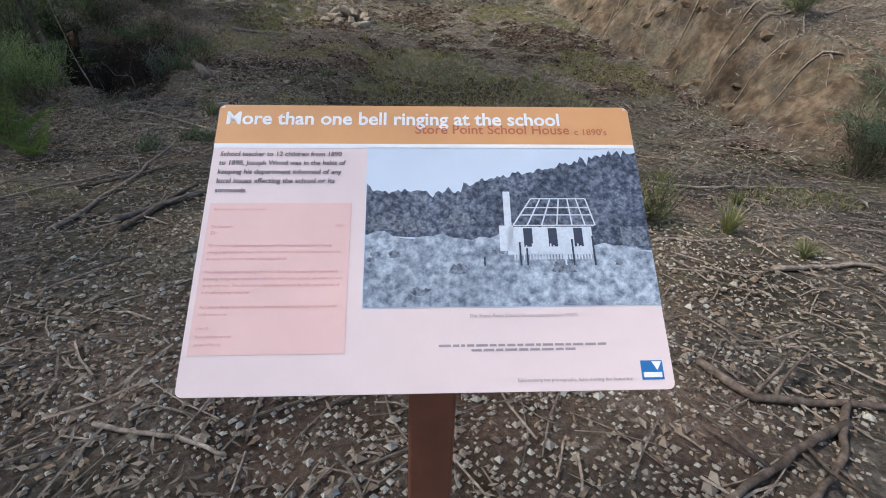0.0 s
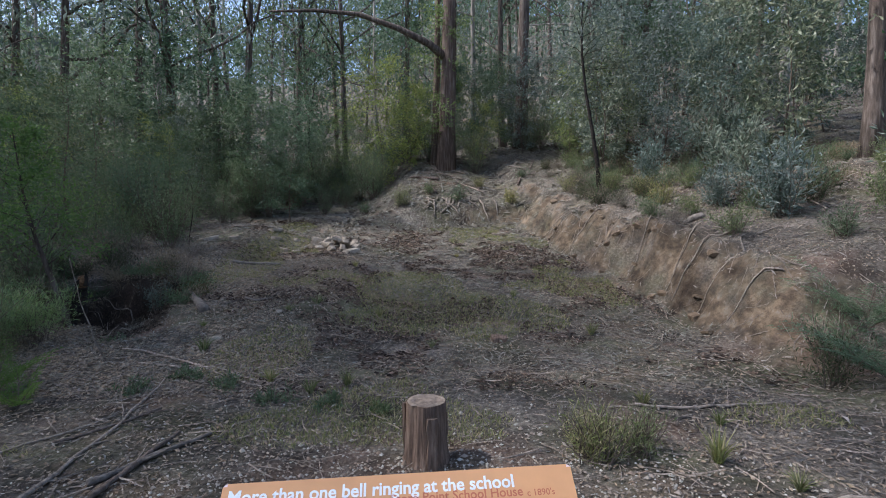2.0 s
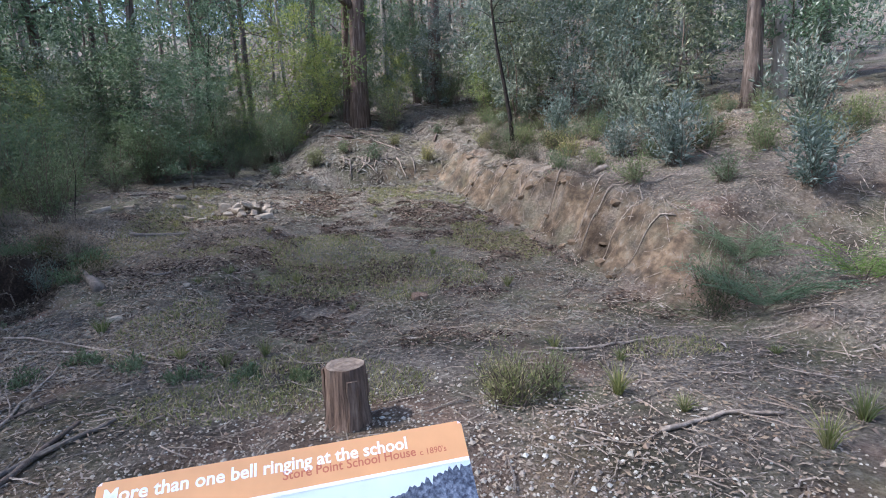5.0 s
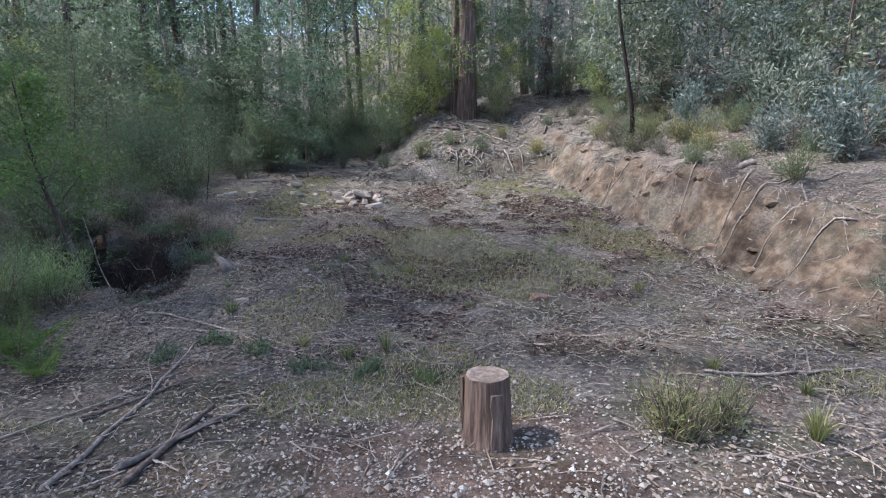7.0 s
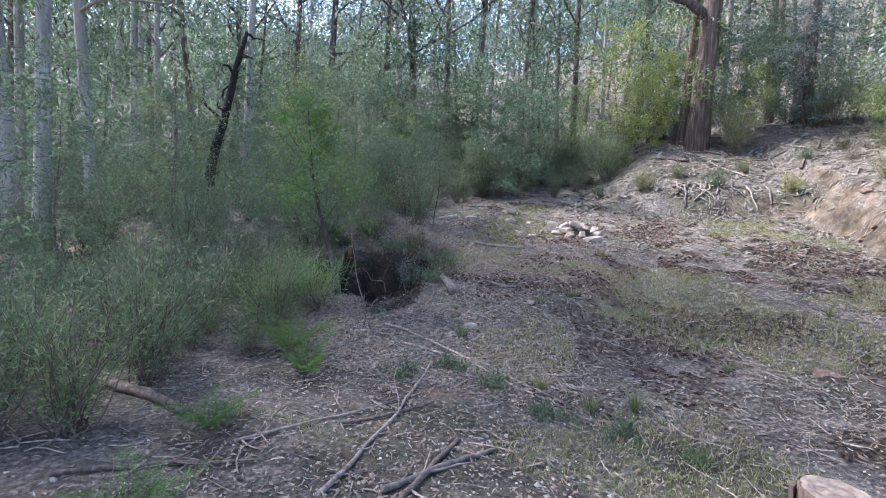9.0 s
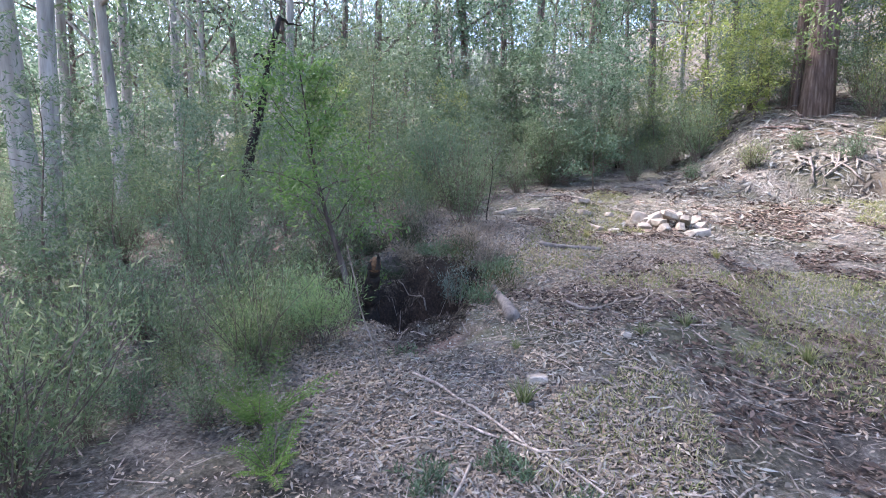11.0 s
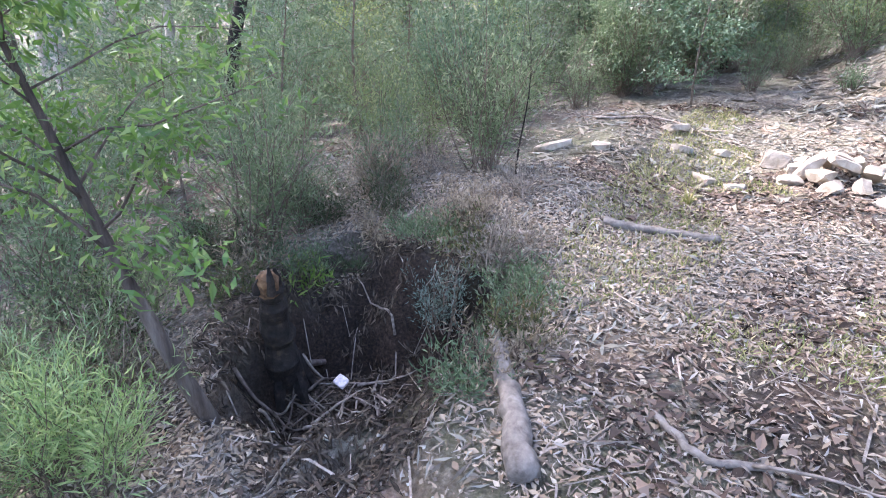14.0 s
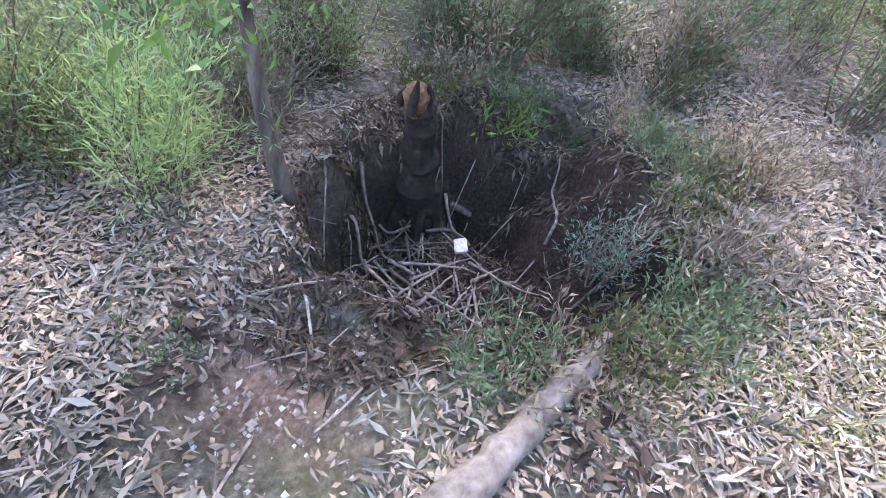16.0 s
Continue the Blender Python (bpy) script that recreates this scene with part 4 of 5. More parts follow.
def plate(name, u0, v0, u1, v1, lift, mat, thick=0.0003, label="", round_off=0.0):
    """A flat piece of the panel; u from the left edge, v from the top edge, both 0 to 1."""
    bm = bmesh.new()
    x0, x1, y0, y1 = (u0 - 0.5) * SIGN_W, (u1 - 0.5) * SIGN_W, (0.5 - v1) * SIGN_H, (0.5 - v0) * SIGN_H
    bmesh.ops.create_cube(bm, size=1, matrix=Matrix.Translation(((x0 + x1) / 2, (y0 + y1) / 2, lift + thick / 2)) @ Matrix.Diagonal((x1 - x0, y1 - y0, thick, 1)))
    if round_off:
        edges = [e for e in bm.edges if abs(e.verts[0].co.z - e.verts[1].co.z) > thick / 2]
        bmesh.ops.bevel(bm, geom=edges, offset=round_off, segments=4, affect="EDGES", profile=0.5)
    bm.transform(TO_SIGN)
    return part(name, bm, mat, sign, label)


def outline(name, pts, lift, mat, label=""):
    """A flat outline on the panel from (u, v) corners."""
    bm = bmesh.new()
    vs = [bm.verts.new(((u - 0.5) * SIGN_W, (0.5 - v) * SIGN_H, lift)) for u, v in pts]
    bm.faces.new(vs)
    bmesh.ops.triangulate(bm, faces=bm.faces[:])
    bm.transform(TO_SIGN)
    return part(name, bm, mat, sign, label)


def lettering(text, u0, v, u1, mat, bold=0.0, slant=0.0, squash=1.0):
    """A line of print from u0 to u1 with its baseline at v."""
    cu = bpy.data.curves.new("lettering", "FONT")
    cu.body, cu.offset, cu.shear, cu.size = text, bold, slant, 1.0
    cu.resolution_u = 3
    tmp = new("lettering_draft", cu)
    me = bpy.data.meshes.new_from_object(tmp.evaluated_get(bpy.context.evaluated_depsgraph_get()))
    bpy.data.objects.remove(tmp)
    xs = [p.co.x for p in me.vertices]
    w = max(xs) - min(xs)
    s = (u1 - u0) * SIGN_W / w
    me.transform(TO_SIGN @ Matrix.Translation(((u0 - 0.5) * SIGN_W, (0.5 - v) * SIGN_H, 0.0009)) @ Matrix.Diagonal((s, s * squash, 1, 1)) @ Matrix.Translation((-min(xs), 0, 0)))
    me.materials.clear()
    me.materials.append(mat)
    return child("lettering", me, sign)


plate("panel", 0, 0, 1, 1, -0.005, M_PANEL, 0.005, "faded pink cream panel with rounded corners", 0.008)
plate("backing_sheet", 0.01, 0.01, 0.99, 0.99, -0.008, M_BACK, 0.0028)
plate("header_band", 0.0, 0.012, 1.0, 0.158, 0.0002, M_ORANGE, label="faded orange header band")
plate("header_edge", 0.012, 0.0, 0.988, 0.012, 0.0002, M_ORANGE)
plate("white_strip", 0.0, 0.158, 1.0, 0.176, 0.0002, M_WHITE)
plate("text_box", 0.012, 0.385, 0.326, 0.882, 0.0002, M_PINK, label="pink text box")
plate("photo", 0.357, 0.172, 1.0, 0.745, 0.0002, M_PH_SKY, label="blue-grey photograph of an abandoned timber house")
U0, U1 = 0.359, 1.0
tree_top = []
for i in range(90):
    f = i / 89
    u = U0 + (U1 - U0) * f
    v = np.interp(f, [0, 0.12, 0.27, 0.35, 0.5, 0.62, 0.75, 0.88, 1.0], [0.325, 0.345, 0.355, 0.325, 0.285, 0.262, 0.235, 0.20, 0.185])
    tree_top.append((u, v + rng.normal() * 0.008))
outline("photo_woodland", tree_top + [(U1, 0.56), (U0, 0.50)], 0.0008, M_PH_TREE)
outline("photo_grass", [(U0, 0.503)] + [(U0 + (U1 - U0) * i / 30, 0.503 - 0.01 * math.sin(i) + 0.055 * (i / 30) ** 2 + rng.normal() * 0.004) for i in range(1, 31)] + [(U1, 0.742), (U0, 0.742)], 0.0010, M_PH_GRASS)
for u, v, r in ((0.385, 0.575, 0.012), (0.425, 0.575, 0.014), (0.374, 0.59, 0.009), (0.565, 0.63, 0.02), (0.48, 0.70, 0.02), (0.655, 0.565, 0.015), (0.92, 0.605, 0.010), (0.80, 0.625, 0.028), (0.45, 0.48, 0.03), (0.405, 0.47, 0.034), (0.57, 0.455, 0.03)):
    outline("photo_bush", [(u + r * math.cos(a) * (1 + 0.25 * rng.normal()), v - r * 1.3 * abs(math.sin(a)) ** 0.7 * math.copysign(1, math.sin(a)) * (1 + 0.2 * rng.normal()) * (1 if math.sin(a) > 0 else 0.3)) for a in np.linspace(0, 2 * math.pi, 18)[:-1]], 0.0012, M_PH_MID)
plate("photo_house_wall", 0.675, 0.475, 0.868, 0.572, 0.0013, M_PH_WALL, 0.0003)
plate("photo_chimney", 0.671, 0.345, 0.687, 0.47, 0.0013, M_PH_WALL, 0.0003)
plate("photo_chimney_base", 0.658, 0.47, 0.690, 0.56, 0.0013, M_PH_WALL, 0.0003)
for a, b in ((0.712, 0.732), (0.768, 0.788), (0.826, 0.846)):
    plate("photo_window", a, 0.48, b, 0.545, 0.0017, M_PH_DARK, 0.0003)
for i in range(26):
    u = 0.688 + i * 0.0068
    plate("photo_paling", u, 0.535 + 0.006 * (i % 3), u + 0.0032, 0.59, 0.0021, M_PH_WALL, 0.0002)
for (ua, va), (ub, vb) in (((0.735, 0.372), (0.862, 0.372)), ((0.708, 0.432), (0.872, 0.432)), ((0.692, 0.47), (0.876, 0.47)), ((0.72, 0.405), (0.868, 0.405)), ((0.735, 0.372), (0.69, 0.47)), ((0.862, 0.372), (0.878, 0.47)), ((0.757, 0.372), (0.722, 0.47)), ((0.78, 0.372), (0.755, 0.47)), ((0.80, 0.372), (0.79, 0.47)), ((0.82, 0.372), (0.825, 0.47)), ((0.84, 0.372), (0.855, 0.47))):
    du, dv = ub - ua, vb - va
    ln = math.hypot(du, dv)
    pu, pv = -dv / ln * 0.0017, du / ln * 0.0022
    outline("photo_rafter", [(ua + pu, va + pv), (ub + pu, vb + pv), (ub - pu, vb - pv), (ua - pu, va - pv)], 0.0017, M_PH_WALL)
for u, h in ((0.70, 0.08), (0.715, 0.06), (0.80, 0.10), (0.818, 0.09), (0.865, 0.10), (0.62, 0.03)):
    plate("photo_post", u, 0.61 - h, u + 0.004, 0.61, 0.0024, M_PH_DARK if u != 0.80 else M_PH_WALL, 0.0002)
plate("photo_shed", 0.935, 0.475, 0.995, 0.545, 0.0013, M_PH_MID, 0.0003)

lettering("More than one bell ringing at the school", 0.020, 0.080, 0.824, M_WHITE, 0.022)
lettering("Store Point School House", 0.470, 0.116, 0.846, M_RUST, 0.014)
lettering("c 1890's", 0.858, 0.119, 0.938, M_RUST, 0.008)
for i, (line, u1) in enumerate((("School teacher to 12 children from 1890", 0.298), ("to 1898, Joseph Wood was in the habit of", 0.308), ("keeping his department informed of any", 0.300), ("local issues affecting the school or its", 0.285), ("surrounds.", 0.088))):
    lettering(line, 0.018, 0.208 + 0.0345 * i, u1, M_TEXT, 0.016, 0.06)
for line, v, u1 in (("Reflections from a school teacher", 0.412, 0.138), ("The Secretary", 0.474, 0.070), ("Sir", 0.498, 0.036),
                    ("The school is situated in an allotment of five acres of land, which being", 0.540, 0.288), ("well-grassed and without a fence is the constant resort of horses and cattle,", 0.562, 0.308), ("on some of which the owners have placed bells.", 0.584, 0.194),
                    ("The almost perpetual tinkling of these bells, both day and night is peculiarly", 0.628, 0.305), ("irritating and greatly interferes with the work in the school, and with my own", 0.650, 0.312), ("study and rest. The School is completely enclosed by hills, and the sound", 0.672, 0.308), ("is therefore greatly intensified.", 0.694, 0.122),
                    ("As I am in doubt as to my duty in this matter I should be glad if you would", 0.740, 0.305), ("kindly instruct me.", 0.762, 0.082), ("I am Sir", 0.806, 0.050), ("Your obedient servant", 0.830, 0.096), ("Joseph H Wood", 0.854, 0.076)):
    lettering(line, 0.022, v, u1, M_FAINT, 0.0, 0.2)
lettering("1891", 0.293, 0.474, 0.313, M_FAINT, 0.0, 0.2)
lettering("The Store Point School House abandoned c.1920's.", 0.584, 0.777, 0.816, M_GREYTX, 0.0, 0.25)
lettering("Take nothing but photographs, leave nothing but footprints.", 0.676, 0.972, 0.914, M_GREYTX, 0.0, 0.2)
for v, a, b in ((0.866, 0.518, 0.868), (0.880, 0.585, 0.802)):
    u = a
    while u < b:
        w = min(rng.uniform(0.008, 0.026), b - u)
        plate("word_bar", u, v - 0.007, u + w, v, 0.0002, M_GREYTX, 0.0003)
        u += w + 0.004
plate("emblem", 0.934, 0.915, 0.980, 0.972, 0.0002, M_BLUE, 0.0003, "small blue emblem")
outline("emblem_triangle", [(0.957, 0.918), (0.978, 0.918), (0.9675, 0.944)], 0.0009, M_WHITE)
plate("emblem_bar", 0.938, 0.950, 0.976, 0.965, 0.0006, M_WHITE, 0.0003)


def box_section(w, d, h, corner):
    bm = bmesh.new()
    bmesh.ops.create_cube(bm, size=1, matrix=Matrix.Translation((0, 0, h / 2)) @ Matrix.Diagonal((w, d, h, 1)))
    bmesh.ops.bevel(bm, geom=[e for e in bm.edges if abs(e.verts[0].co.z - e.verts[1].co.z) > h / 2], offset=corner, segments=3, affect="EDGES", profile=0.5)
    return bm


bm = box_section(0.075, 0.05, 0.90 - sign.matrix_basis.translation.z + 0.2, 0.006)
bm.transform(Matrix.Translation((0.012, 0.03, -0.22)))
part("post", bm, M_POST, sign, "brown painted steel post")
for sx in (-0.09, 0.11):
    bm = bmesh.new()
    bmesh.ops.create_cube(bm, size=1, matrix=TO_SIGN @ Matrix.Translation((sx, 0, -0.022)) @ Matrix.Diagonal((0.03, 0.30, 0.026, 1)))
    part("bracket", bm, M_POST, sign)


# ---------------------------------------------------------------- stump
def wobble_ring(r, z, n, seed, amt, flare=1.0):
    out = []
    for j in range(n):
        a = 2 * math.pi * j / n
        k = 1 + amt * noise.noise(Vector((math.cos(a) * 1.7, math.sin(a) * 1.7, z * 2.2 + seed))) + amt * 0.7 * noise.noise(Vector((math.cos(a) * 6, math.sin(a) * 6, z * 0.8 + seed)))
        out.append((math.cos(a) * r * k * flare, math.sin(a) * r * k * flare, z))
    return out


stump = thing("tree_stump", stands(0.205, 3.38), "short sawn tree stump, weathered grey-brown, with splits", "stump")
bm = bmesh.new()
rings = []
for z, f in ((-0.12, 1.22), (0.0, 1.15), (0.05, 1.06), (0.12, 1.0), (0.20, 0.98), (0.28, 0.97), (0.33, 0.96), (0.365, 0.97), (0.378, 0.93)):
    ring = wobble_ring(0.128, z, 48, 4.0, 0.10, f)
    ring = [(x * (0.87 if 30 <= j <= 31 or j in (12, 40) else 1), y * (0.87 if 30 <= j <= 31 or j in (12, 40) else 1), zz) for j, (x, y, zz) in enumerate(ring)]
    rings.append([bm.verts.new(p) for p in ring])
for a, b in zip(rings, rings[1:]):
    for j in range(48):
        bm.faces.new((a[j], a[(j + 1) % 48], b[(j + 1) % 48], b[j]))
part("trunk_section", bm, M_STUMP, stump, smooth=True)
bm = bmesh.new()
prev = None
for k, r in enumerate((0.1215, 0.098, 0.07, 0.038, 0.012)):
    ring = [bm.verts.new((x, y, 0.377 + 0.005 * math.sin(k * 2.3) + 0.006 * noise.noise(Vector((x * 30, y * 30, 1))))) for x, y, _ in wobble_ring(r, 0.42, 32, 4.0, 0.10, 0.97)]
    if prev:
        for j in range(32):
            bm.faces.new((prev[j], prev[(j + 1) % 32], ring[(j + 1) % 32], ring[j]))
    prev = ring
bm.faces.new(prev)
part("cut_face", bm, M_CUT, stump, "grey-brown sawn end with growth cracks")
for a, h, w in ((2.75, 0.35, 0.055), (0.55, 0.28, 0.05), (-1.3, 0.31, 0.06)):
    bm = bmesh.new()
    bmesh.ops.create_cube(bm, size=1, matrix=pose(math.cos(a) * 0.135, math.sin(a) * 0.135, h / 2, 0, 0, math.degrees(a)) @ Matrix.Diagonal((0.018, w, h, 1)))
    bmesh.ops.subdivide_edges(bm, edges=[e for e in bm.edges if abs(e.verts[0].co.z - e.verts[1].co.z) > 0.1], cuts=4)
    for v in bm.verts:
        v.co += Vector((noise.noise(v.co * 14), noise.noise(v.co * 14 + Vector((5, 0, 0))), 0)) * 0.012
    part("bark_slab", bm, M_STUMP, stump)


# ---------------------------------------------------------------- stones
def stone_mesh(size, seed, mat):
    bm = bmesh.new()
    bmesh.ops.create_icosphere(bm, subdivisions=2, radius=1)
    for v in bm.verts:
        d = v.co.normalized()
        k = 1 + 0.35 * noise.noise(d * 1.3 + Vector((seed, 0, 0))) + 0.16 * noise.noise(d * 3.5 + Vector((0, seed, 0)))
        v.co = Vector((max(-0.72, min(0.72, d.x * k)) * size[0], max(-0.7, min(0.7, d.y * k)) * size[1], max(-0.6, min(0.62, d.z * k)) * size[2]))
    return bm_mesh("rock", bm, mat)


def rock(at, size, tilt, label, group="", seed=0.0):
    ob = new("rock", stone_mesh(size, seed, M_STUMP if "earth" in label else M_ROCK))
    ob.matrix_basis = pose(*at, *tilt)
    return tagged(ob, label, "rock", group)


for k in range(17):
    a, r = k * 2.4, 0.12 * math.sqrt(k)
    lay = 0.19 if k < 3 else 0.11 if k < 8 else 0.03
    x, y = -1.60 + math.cos(a) * r * 0.95, 10.95 + math.sin(a) * r * 0.85
    rock((x, y, ground_at(x, y) + lay), (rng.uniform(0.09, 0.20), rng.uniform(0.06, 0.11), rng.uniform(0.055, 0.10)), (rng.uniform(-35, 35), rng.uniform(-50, 50), rng.uniform(0, 180)), "buff angular stone in a tumbled pile", "stone pile", k * 3.1)
for x, y, sz, lab in ((-1.13, 11.12, (0.26, 0.11, 0.10), "long buff stone at the edge of the pile"), (-1.98, 12.5, (0.16, 0.12, 0.15), "upright buff stone behind the pile"), (-1.52, 7.28, (0.055, 0.045, 0.04), "small whitish stone in the litter"), (-1.93, 6.32, (0.10, 0.07, 0.05), "flat grey-buff stone half sunk in the litter"),
                      (-3.1, 13.6, (0.22, 0.13, 0.07), "flat pale stone at the clearing edge"), (-2.75, 12.2, (0.17, 0.10, 0.07), "pale stone lying in the litter"), (-2.4, 11.4, (0.15, 0.12, 0.05), "low pale stone in the litter"), (-2.5, 12.9, (0.13, 0.09, 0.07), "pale broken stone near the pile"), (-2.15, 11.2, (0.12, 0.09, 0.05), "small buff stone by the pile"), (-0.1, 25.0, (0.45, 0.25, 0.12), "flat pale stone below the big gum"), (-3.3, 11.3, (0.25, 0.13, 0.07), "mossy grey stone in the litter"), (-3.75, 11.2, (0.30, 0.13, 0.07), "mossy grey stone in the litter"), (1.04, 6.82, (0.14, 0.10, 0.08), "dark clod of earth and roots")):
    x, y = plan(x, y)
    rock((x, y, ground_at(x, y) + sz[2] * 0.3), sz, (rng.uniform(-12, 12), rng.uniform(-12, 12), rng.uniform(0, 180)), lab, "", x * 7 + y)


# ---------------------------------------------------------------- logs, branches and sticks
def stick(name, pts, r0, r1, mat, label, group="fallen sticks", lift=0.4, sides=7, forks=0, category="branch", surveyed=False):
    """A fallen branch that follows the ground through the given places."""
    pts = np.array(pts if surveyed else [plan(*q) for q in pts], dtype=float)
    t = np.linspace(0, len(pts) - 1, len(pts) * 4)
    i = np.minimum(t.astype(int), len(pts) - 2)
    xy = pts[i] + (pts[i + 1] - pts[i]) * (t - i)[:, None]
    xy = xy + rng.normal(size=xy.shape) * min(r0 * 0.3, 0.006)
    rad = np.linspace(r0, r1, len(t))
    z = land(xy[:, 0], xy[:, 1]) + rad * lift + 0.014
    path = np.column_stack([xy, z])
    o = path[0].copy()
    ob = thing(name, tuple(o), label, category, group)
    b = Build()
    b.tube(path - o, rad * (1 + 0.05 * rng.normal(size=len(t))), sides)
    child("main_stem", b.mesh("main_stem", mat, True), ob)
    for k in range(forks):
        q = int(len(t) * rng.uniform(0.35, 0.85))
        d = path[min(q + 1, len(t) - 1)] - path[q]
        a = rng.choice([-1, 1]) * rng.uniform(0.5, 1.0)
        d = np.array([d[0] * math.cos(a) - d[1] * math.sin(a), d[0] * math.sin(a) + d[1] * math.cos(a), 0.02])
        b = Build()
        b.tube(wander(path[q] - o, d, rng.uniform(0.2, 0.55), 6, 0.12, -0.0), np.linspace(rad[q] * 0.6, rad[q] * 0.2, 7), 5)
        child("side_twig", b.mesh("side_twig", mat, True), ob)
    return ob


stick("log", [(-3.22, 7.62), (-3.06, 7.42), (-2.90, 7.20), (-2.74, 6.98), (-2.60, 6.78)], 0.036, 0.066, M_LOG, "weathered grey log lying on the lip of the hollow", "", 0.35, 10, category="log", surveyed=True)
stick("stick", [(-2.09, 7.85), (-1.9, 7.68), (-1.7, 7.74)], 0.018, 0.014, M_LOG, "pale forked stick on the litter", forks=1)
for pts, r0, r1, mat, label, forks in (
        ([(-1.70, 3.19), (-1.5, 3.55), (-1.29, 3.85)], 0.022, 0.013, M_LOG, "pale bare branch lying on the litter", 1),
        ([(-1.60, 3.05), (-1.56, 3.5), (-1.53, 3.9)], 0.019, 0.014, M_TWIG_DARK, "brown branch lying on the litter", 0),
        ([(-1.98, 3.04), (-2.04, 4.0), (-2.17, 4.99)], 0.014, 0.008, M_TWIG, "long dead branch on the litter", 2),
        ([(-2.3, 3.76), (-2.1, 4.0), (-1.87, 4.31)], 0.013, 0.009, M_TWIG_DARK, "thin dead branch on the litter", 1),
        ([(-3.0, 5.74), (-2.2, 5.35), (-1.4, 4.85), (-0.7, 4.5)], 0.012, 0.005, M_TWIG, "long thin fallen branch with dead side twigs", 6),
        ([(-2.6, 5.3), (-1.8, 5.15), (-1.0, 4.75)], 0.010, 0.004, M_TWIG, "long thin fallen branch with dead side twigs", 5),
        ([(-2.75, 3.3), (-2.35, 3.9), (-2.0, 4.45)], 0.010, 0.006, M_TWIG, "thin pale branch on the litter", 3),
        ([(-3.25, 2.6), (-2.8, 3.0), (-2.45, 3.2)], 0.014, 0.008, M_TWIG_DARK, "dark dead branch on the litter", 2),
        ([(1.18, 1.98), (1.30, 1.80), (1.62, 1.79), (2.0, 1.76)], 0.017, 0.012, M_TWIG_DARK, "dark crooked branch on the gravel", 2),
        ([(1.54, 1.70), (1.25, 1.55), (0.97, 1.39)], 0.017, 0.012, M_TWIG_DARK, "dark crooked branch on the gravel", 2),
        ([(1.62, 1.79), (1.40, 1.52), (1.15, 1.36)], 0.014, 0.010, M_TWIG_DARK, "dark dead branch on the gravel", 1),
        ([(-0.28, 1.80), (-0.05, 1.86), (0.12, 1.95)], 0.008, 0.005, M_TWIG_DARK, "thin dark twig on the gravel", 1),
        ([(-0.15, 1.70), (0.05, 1.80), (0.25, 1.88)], 0.007, 0.004, M_TWIG_DARK, "thin dark twig on the gravel", 2),
        ([(-0.85, 1.62), (-0.6, 1.58), (-0.42, 1.52)], 0.009, 0.006, M_TWIG, "crooked dead twig on the gravel", 1)):
    stick("fallen_branch", pts, r0, r1, mat, label, forks=forks, surveyed=True)
stick("fallen_branch", [(1.75, 2.85), (2.15, 2.95), (2.5, 2.85)], 0.016, 0.010, M_TWIG, "dead branch by the path", forks=1)
stick("fallen_branch", [(1.7, 4.45), (2.3, 4.35), (2.9, 4.5)], 0.012, 0.008, M_TWIG, "dead branch by the path", forks=2)
stick("fallen_branch", [(-3.75, 3.7), (-3.3, 3.65), (-2.95, 3.6)], 0.045, 0.03, M_TWIG_DARK, "dark rotting branch on the litter")
stick("log", [(-3.65, 8.75), (-3.35, 9.0), (-3.1, 9.05)], 0.03, 0.025, M_TWIG, "broken grey branch behind the hollow", "")
stick("log", [(-2.75, 9.5), (-2.45, 9.6), (-2.1, 9.7)], 0.035, 0.03, M_LOG, "grey log sunk in the litter", "", category="log")
stick("log", [(4.1, 9.3), (4.55, 9.15)], 0.07, 0.06, M_LOG, "short log on the bank top", "", category="log")
stick("fallen_branch", [(-4.0, 13.5), (-3.2, 14.3), (-2.4, 14.0)], 0.02, 0.012, M_TWIG, "thin dead branch at the clearing edge", forks=4)
for y, ln, r in ((6.25, 0.7, 0.012), (7.35, 1.0, 0.016), (7.6, 0.8, 0.010), (8.7, 0.9, 0.014), (10.6, 0.7, 0.012), (6.8, 0.5, 0.008), (9.6, 0.6, 0.009)):
    fx = float(bank_foot(np.array(y)))
    k = rng.uniform(-0.9, 0.5)
    stick("exposed_root", [(fx + 0.15 + ln * 0.8, y - k * ln), (fx + 0.15 + ln * 0.4, y - k * ln * 0.4), (fx + 0.12, y)], r, r * 0.5, M_TWIG, "pale root hanging down the cut bank", "bank roots", 1.2, category="root", surveyed=True)
for k in range(22):
    y = rng.uniform(5.6, 13)
    x = float(bank_foot(np.array(y))) + rng.uniform(0.5, 2.6)
    a, ln = rng.uniform(0, math.pi), rng.uniform(0.3, 0.9)
    stick("stick", [(x, y), (x + math.cos(a) * ln / 2, y + math.sin(a) * ln / 2), (x + math.cos(a) * ln, y + math.sin(a) * ln)], rng.uniform(0.008, 0.02), 0.006, (M_TWIG, M_LOG)[k % 2], "grey dead stick lying on the bank", "bank sticks", 0.8, 5, surveyed=True)
for k in range(30):
    x, y = rng.uniform(0.2, 4.2), rng.uniform(19.0, 25.5)
    a, ln = rng.uniform(0, math.pi), rng.uniform(0.6, 1.8)
    stick("bark_strip", [(x, y), (x + math.cos(a) * ln / 2, y + math.sin(a) * ln / 2), (x + math.cos(a) * ln, y + math.sin(a) * ln)], rng.uniform(0.02, 0.05), 0.015, (M_LOG, M_TWIG, M_BARK_RED)[k % 3], "long shed bark strip below the big gum", "shed bark", 0.9, 5, category="bark")
